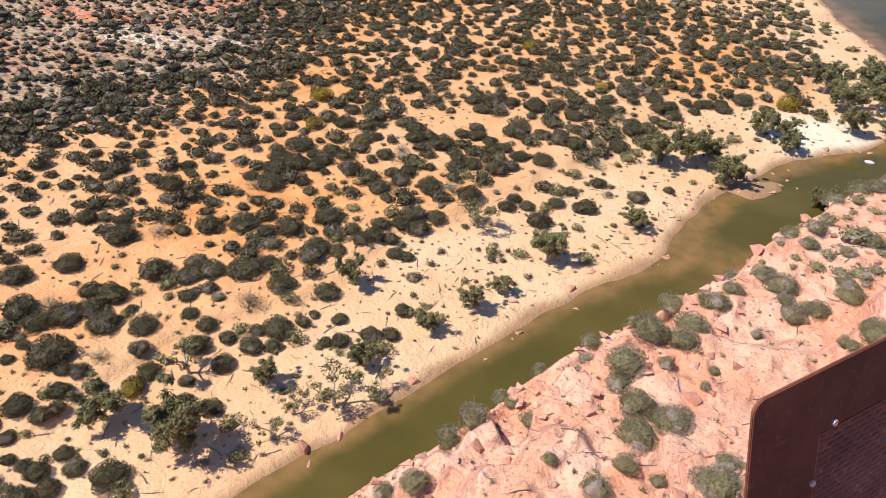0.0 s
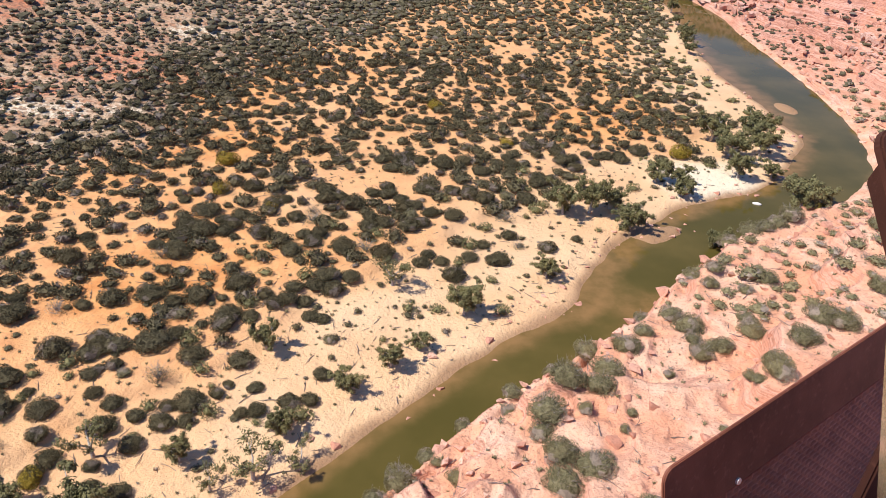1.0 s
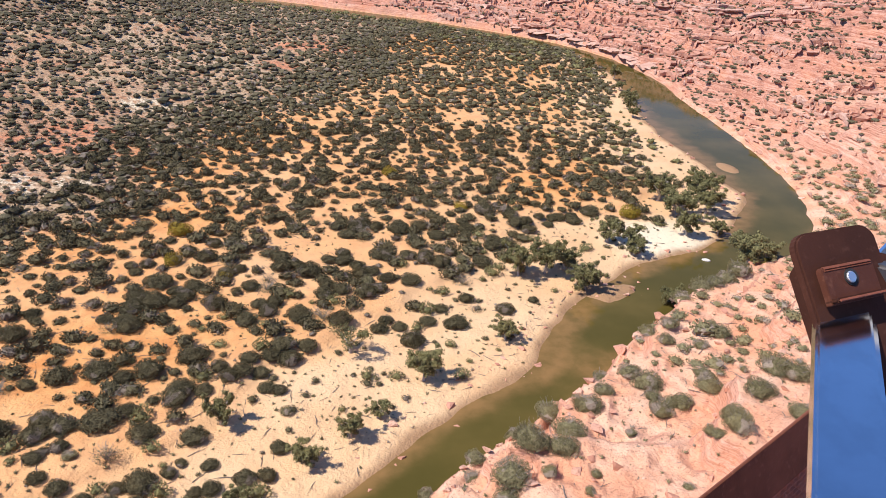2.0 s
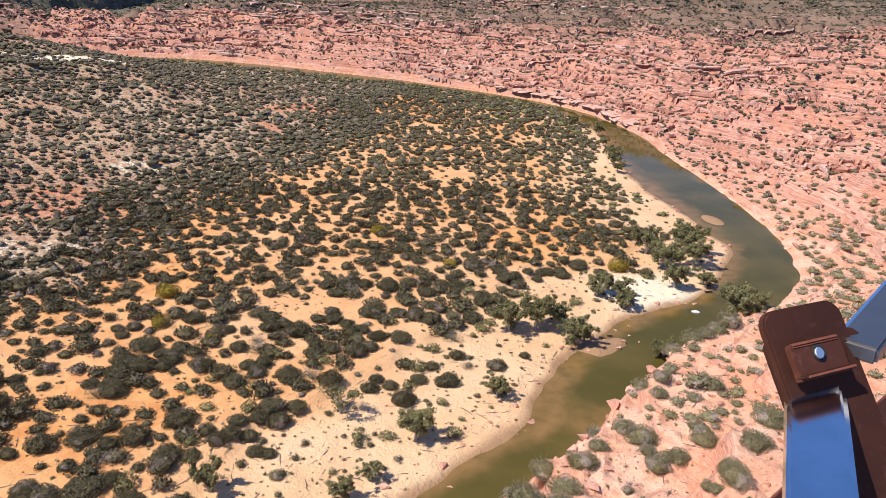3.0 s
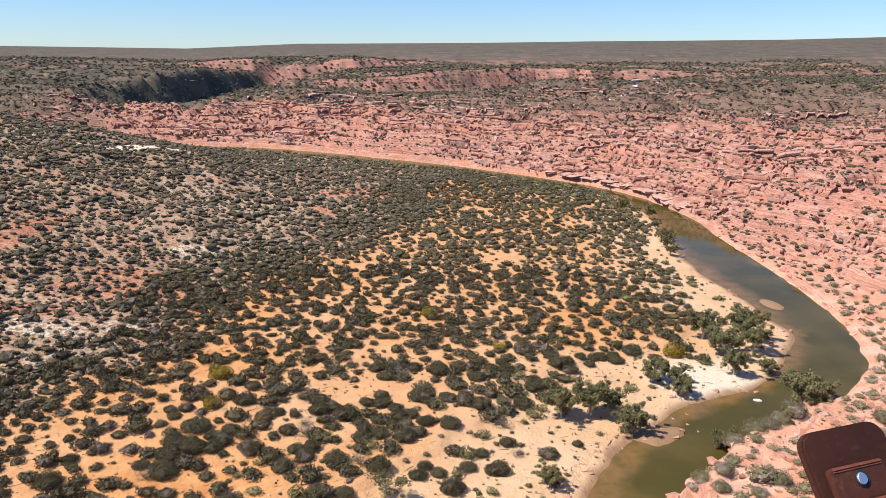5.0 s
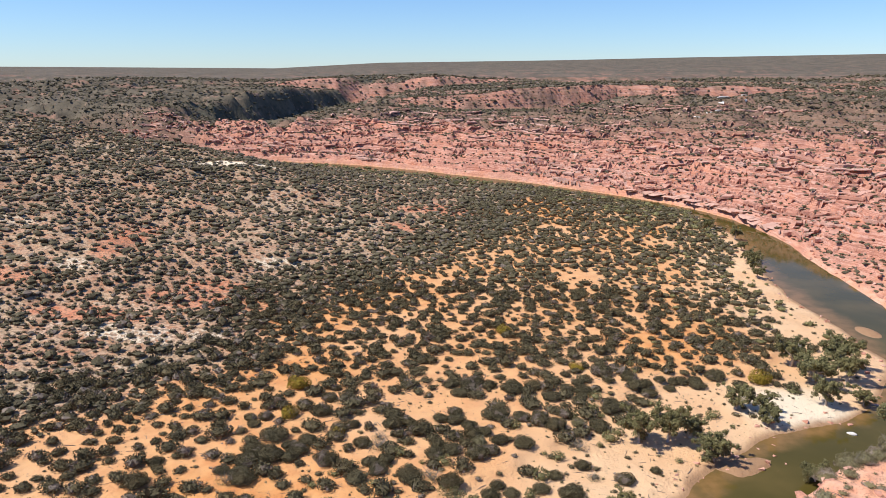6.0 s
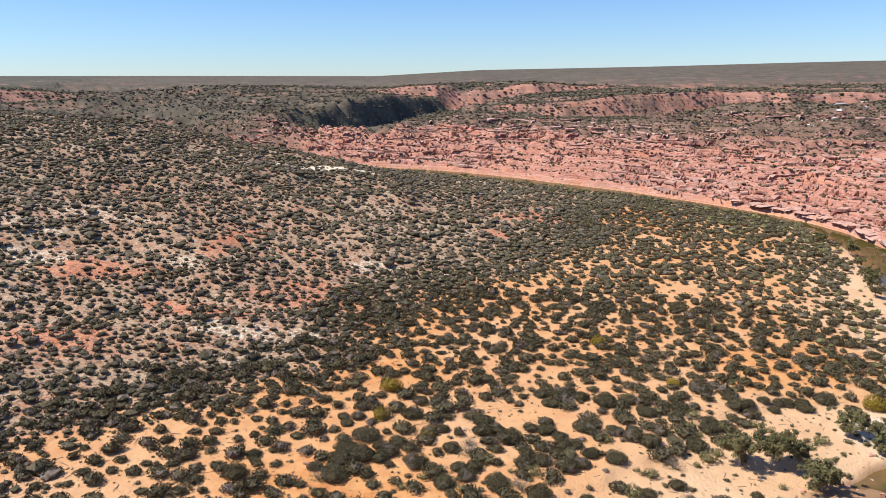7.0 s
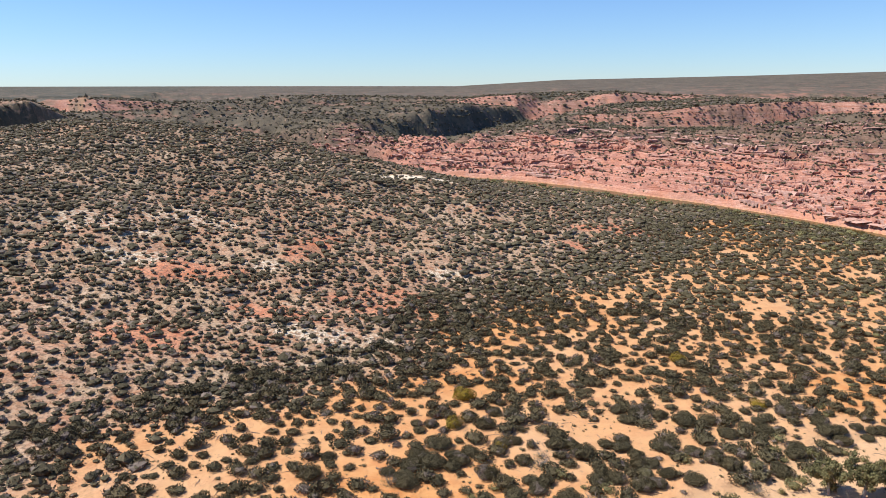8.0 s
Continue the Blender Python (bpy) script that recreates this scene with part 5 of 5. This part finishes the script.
def build_rail(name, start, bearing, length, wide, thick, label, face=None):
    way = Vector((math.sin(radians(bearing)), math.cos(radians(bearing)), 0))
    f = plane_at(start, (way.y, -way.x, 0), way)
    root = new(name)
    root.matrix_world = f
    bpy.context.view_layer.update()
    h = wide / 2
    plate("bar", [(-h, 0), (h, 0), (h, length), (-h, length)], thick, f, face or RAIL, root, "", 0.004)
    plate("groove", [(-0.004, 0.0), (0.004, 0.0), (0.004, length), (-0.004, length)], 0.01, f @ pose(-h - 0.004, 0, -0.012), RAIL, root, "", 0.001)
    tagged(root, label, "handrail", "handrails of the lookout")


def build_panel():
    u, v = Vector((0.872, 0.489, 0)), Vector((-0.116, 0.207, 0.971))
    f = plane_at((0.423, 0.679, EYE - 0.737), u, v)
    drop = (f.translation.z - DECK_Z) / v.z
    root = new("balustrade_panel")
    root.location = f @ Vector((0.6, -drop, 0))
    bpy.context.view_layer.update()
    long = 1.5
    r = 0.022
    stile = [(0, -drop), (0.15, -drop), (0.15, -0.118), (long, -0.118), (long, 0)] + [(r + r * math.cos(a), -r + r * math.sin(a)) for a in (math.pi / 2 + math.pi / 2 * k / 6 for k in range(7))]
    plate("frame", stile, 0.006, f, CORTEN, root, "", 0.0015)
    for bu, bv in ((0.179, -0.109), (0.145, -0.209), (0.145, -0.50)):
        plate("bolt", disc(0.006), 0.005, f @ pose(bu, bv, 0.004), BOLT, root, "bright bolt head", 0.0015)
    # inset frame and slotted sheet
    plate("inner_stile", [(0.156, -drop), (0.172, -drop), (0.172, -0.135), (0.156, -0.135)], 0.03, f @ pose(0, 0, -0.012), LIT_STEEL, root, "", 0.002)
    plate("inner_rail", [(0.156, -0.135), (long, -0.135), (long, -0.121), (0.156, -0.121)], 0.03, f @ pose(0, 0, -0.012), LIT_STEEL, root, "", 0.002)
    bm = bmesh.new()
    pu, pv, gu, gv = 0.026, 0.0115, 0.007, 0.0055
    for j in range(40):
        for i in range(int((long - 0.18) / pu)):
            a, b = 0.176 + i * pu + (pu / 2 if j % 2 else 0), -0.15 - j * pv
            o = [bm.verts.new(c) for c in ((a, b, 0), (a + pu, b, 0), (a + pu, b - pv, 0), (a, b - pv, 0))]
            n = [bm.verts.new(c) for c in ((a + gu / 2, b - gv / 2, 0), (a + pu - gu / 2, b - gv / 2, 0), (a + pu - gu / 2, b - pv + gv / 2, -0.003), (a + gu / 2, b - pv + gv / 2, -0.003))]
            for k in range(4):
                bm.faces.new((o[k], n[k], n[(k + 1) % 4], o[(k + 1) % 4]))
    me = bpy.data.meshes.new("slotted_sheet")
    bm.to_mesh(me)
    bm.free()
    me.materials.append(LIT_STEEL)
    ob = new("slotted_sheet", me)
    ob.matrix_world = f @ pose(0, 0, -0.022)
    ob.parent = root
    ob.matrix_parent_inverse = root.matrix_world.inverted()
    thick = ob.modifiers.new("thickness", "SOLIDIFY")
    thick.thickness = 0.003
    # added dark sheet that makes the slots look shaded
    plate("backing", [(0.16, -drop), (long, -drop), (long, -0.13), (0.16, -0.13)], 0.003, f @ pose(0, 0, -0.045), DARK, root, "dark sheet standing for the shade behind the slots", 0)
    tagged(root, "rust-brown steel balustrade panel with a slotted sheet", "balustrade")


def build_deck():
    bm = bmesh.new()
    edge = [(-3.2, -1.6), (2.4, 1.52), (16, -9), (9, -16)]
    face = bm.faces.new([bm.verts.new((x, y, DECK_Z)) for x, y in edge])
    out = bmesh.ops.extrude_face_region(bm, geom=[face])
    for v in (g for g in out["geom"] if isinstance(g, bmesh.types.BMVert)):
        v.co.z -= 0.3
    bmesh.ops.recalc_face_normals(bm, faces=bm.faces)
    me = bpy.data.meshes.new("deck")
    bm.to_mesh(me)
    bm.free()
    me.materials.append(CORTEN)
    tagged(new("floor", me), "weathered steel lookout deck over the cliff", "deck", kind="structure")


build_deck()
build_post()
build_rail("handrail", (0.675, 0.694, EYE - 0.325), 215.75, 1.6, 0.064, 0.028, "polished flat metal handrail reflecting blue sky")
build_rail("handrail", (0.735, 0.7025, EYE - 0.281), 54.0, 2.2, 0.052, 0.024, "grey metal handrail leading away from the post", RAIL_GREY)
build_panel()
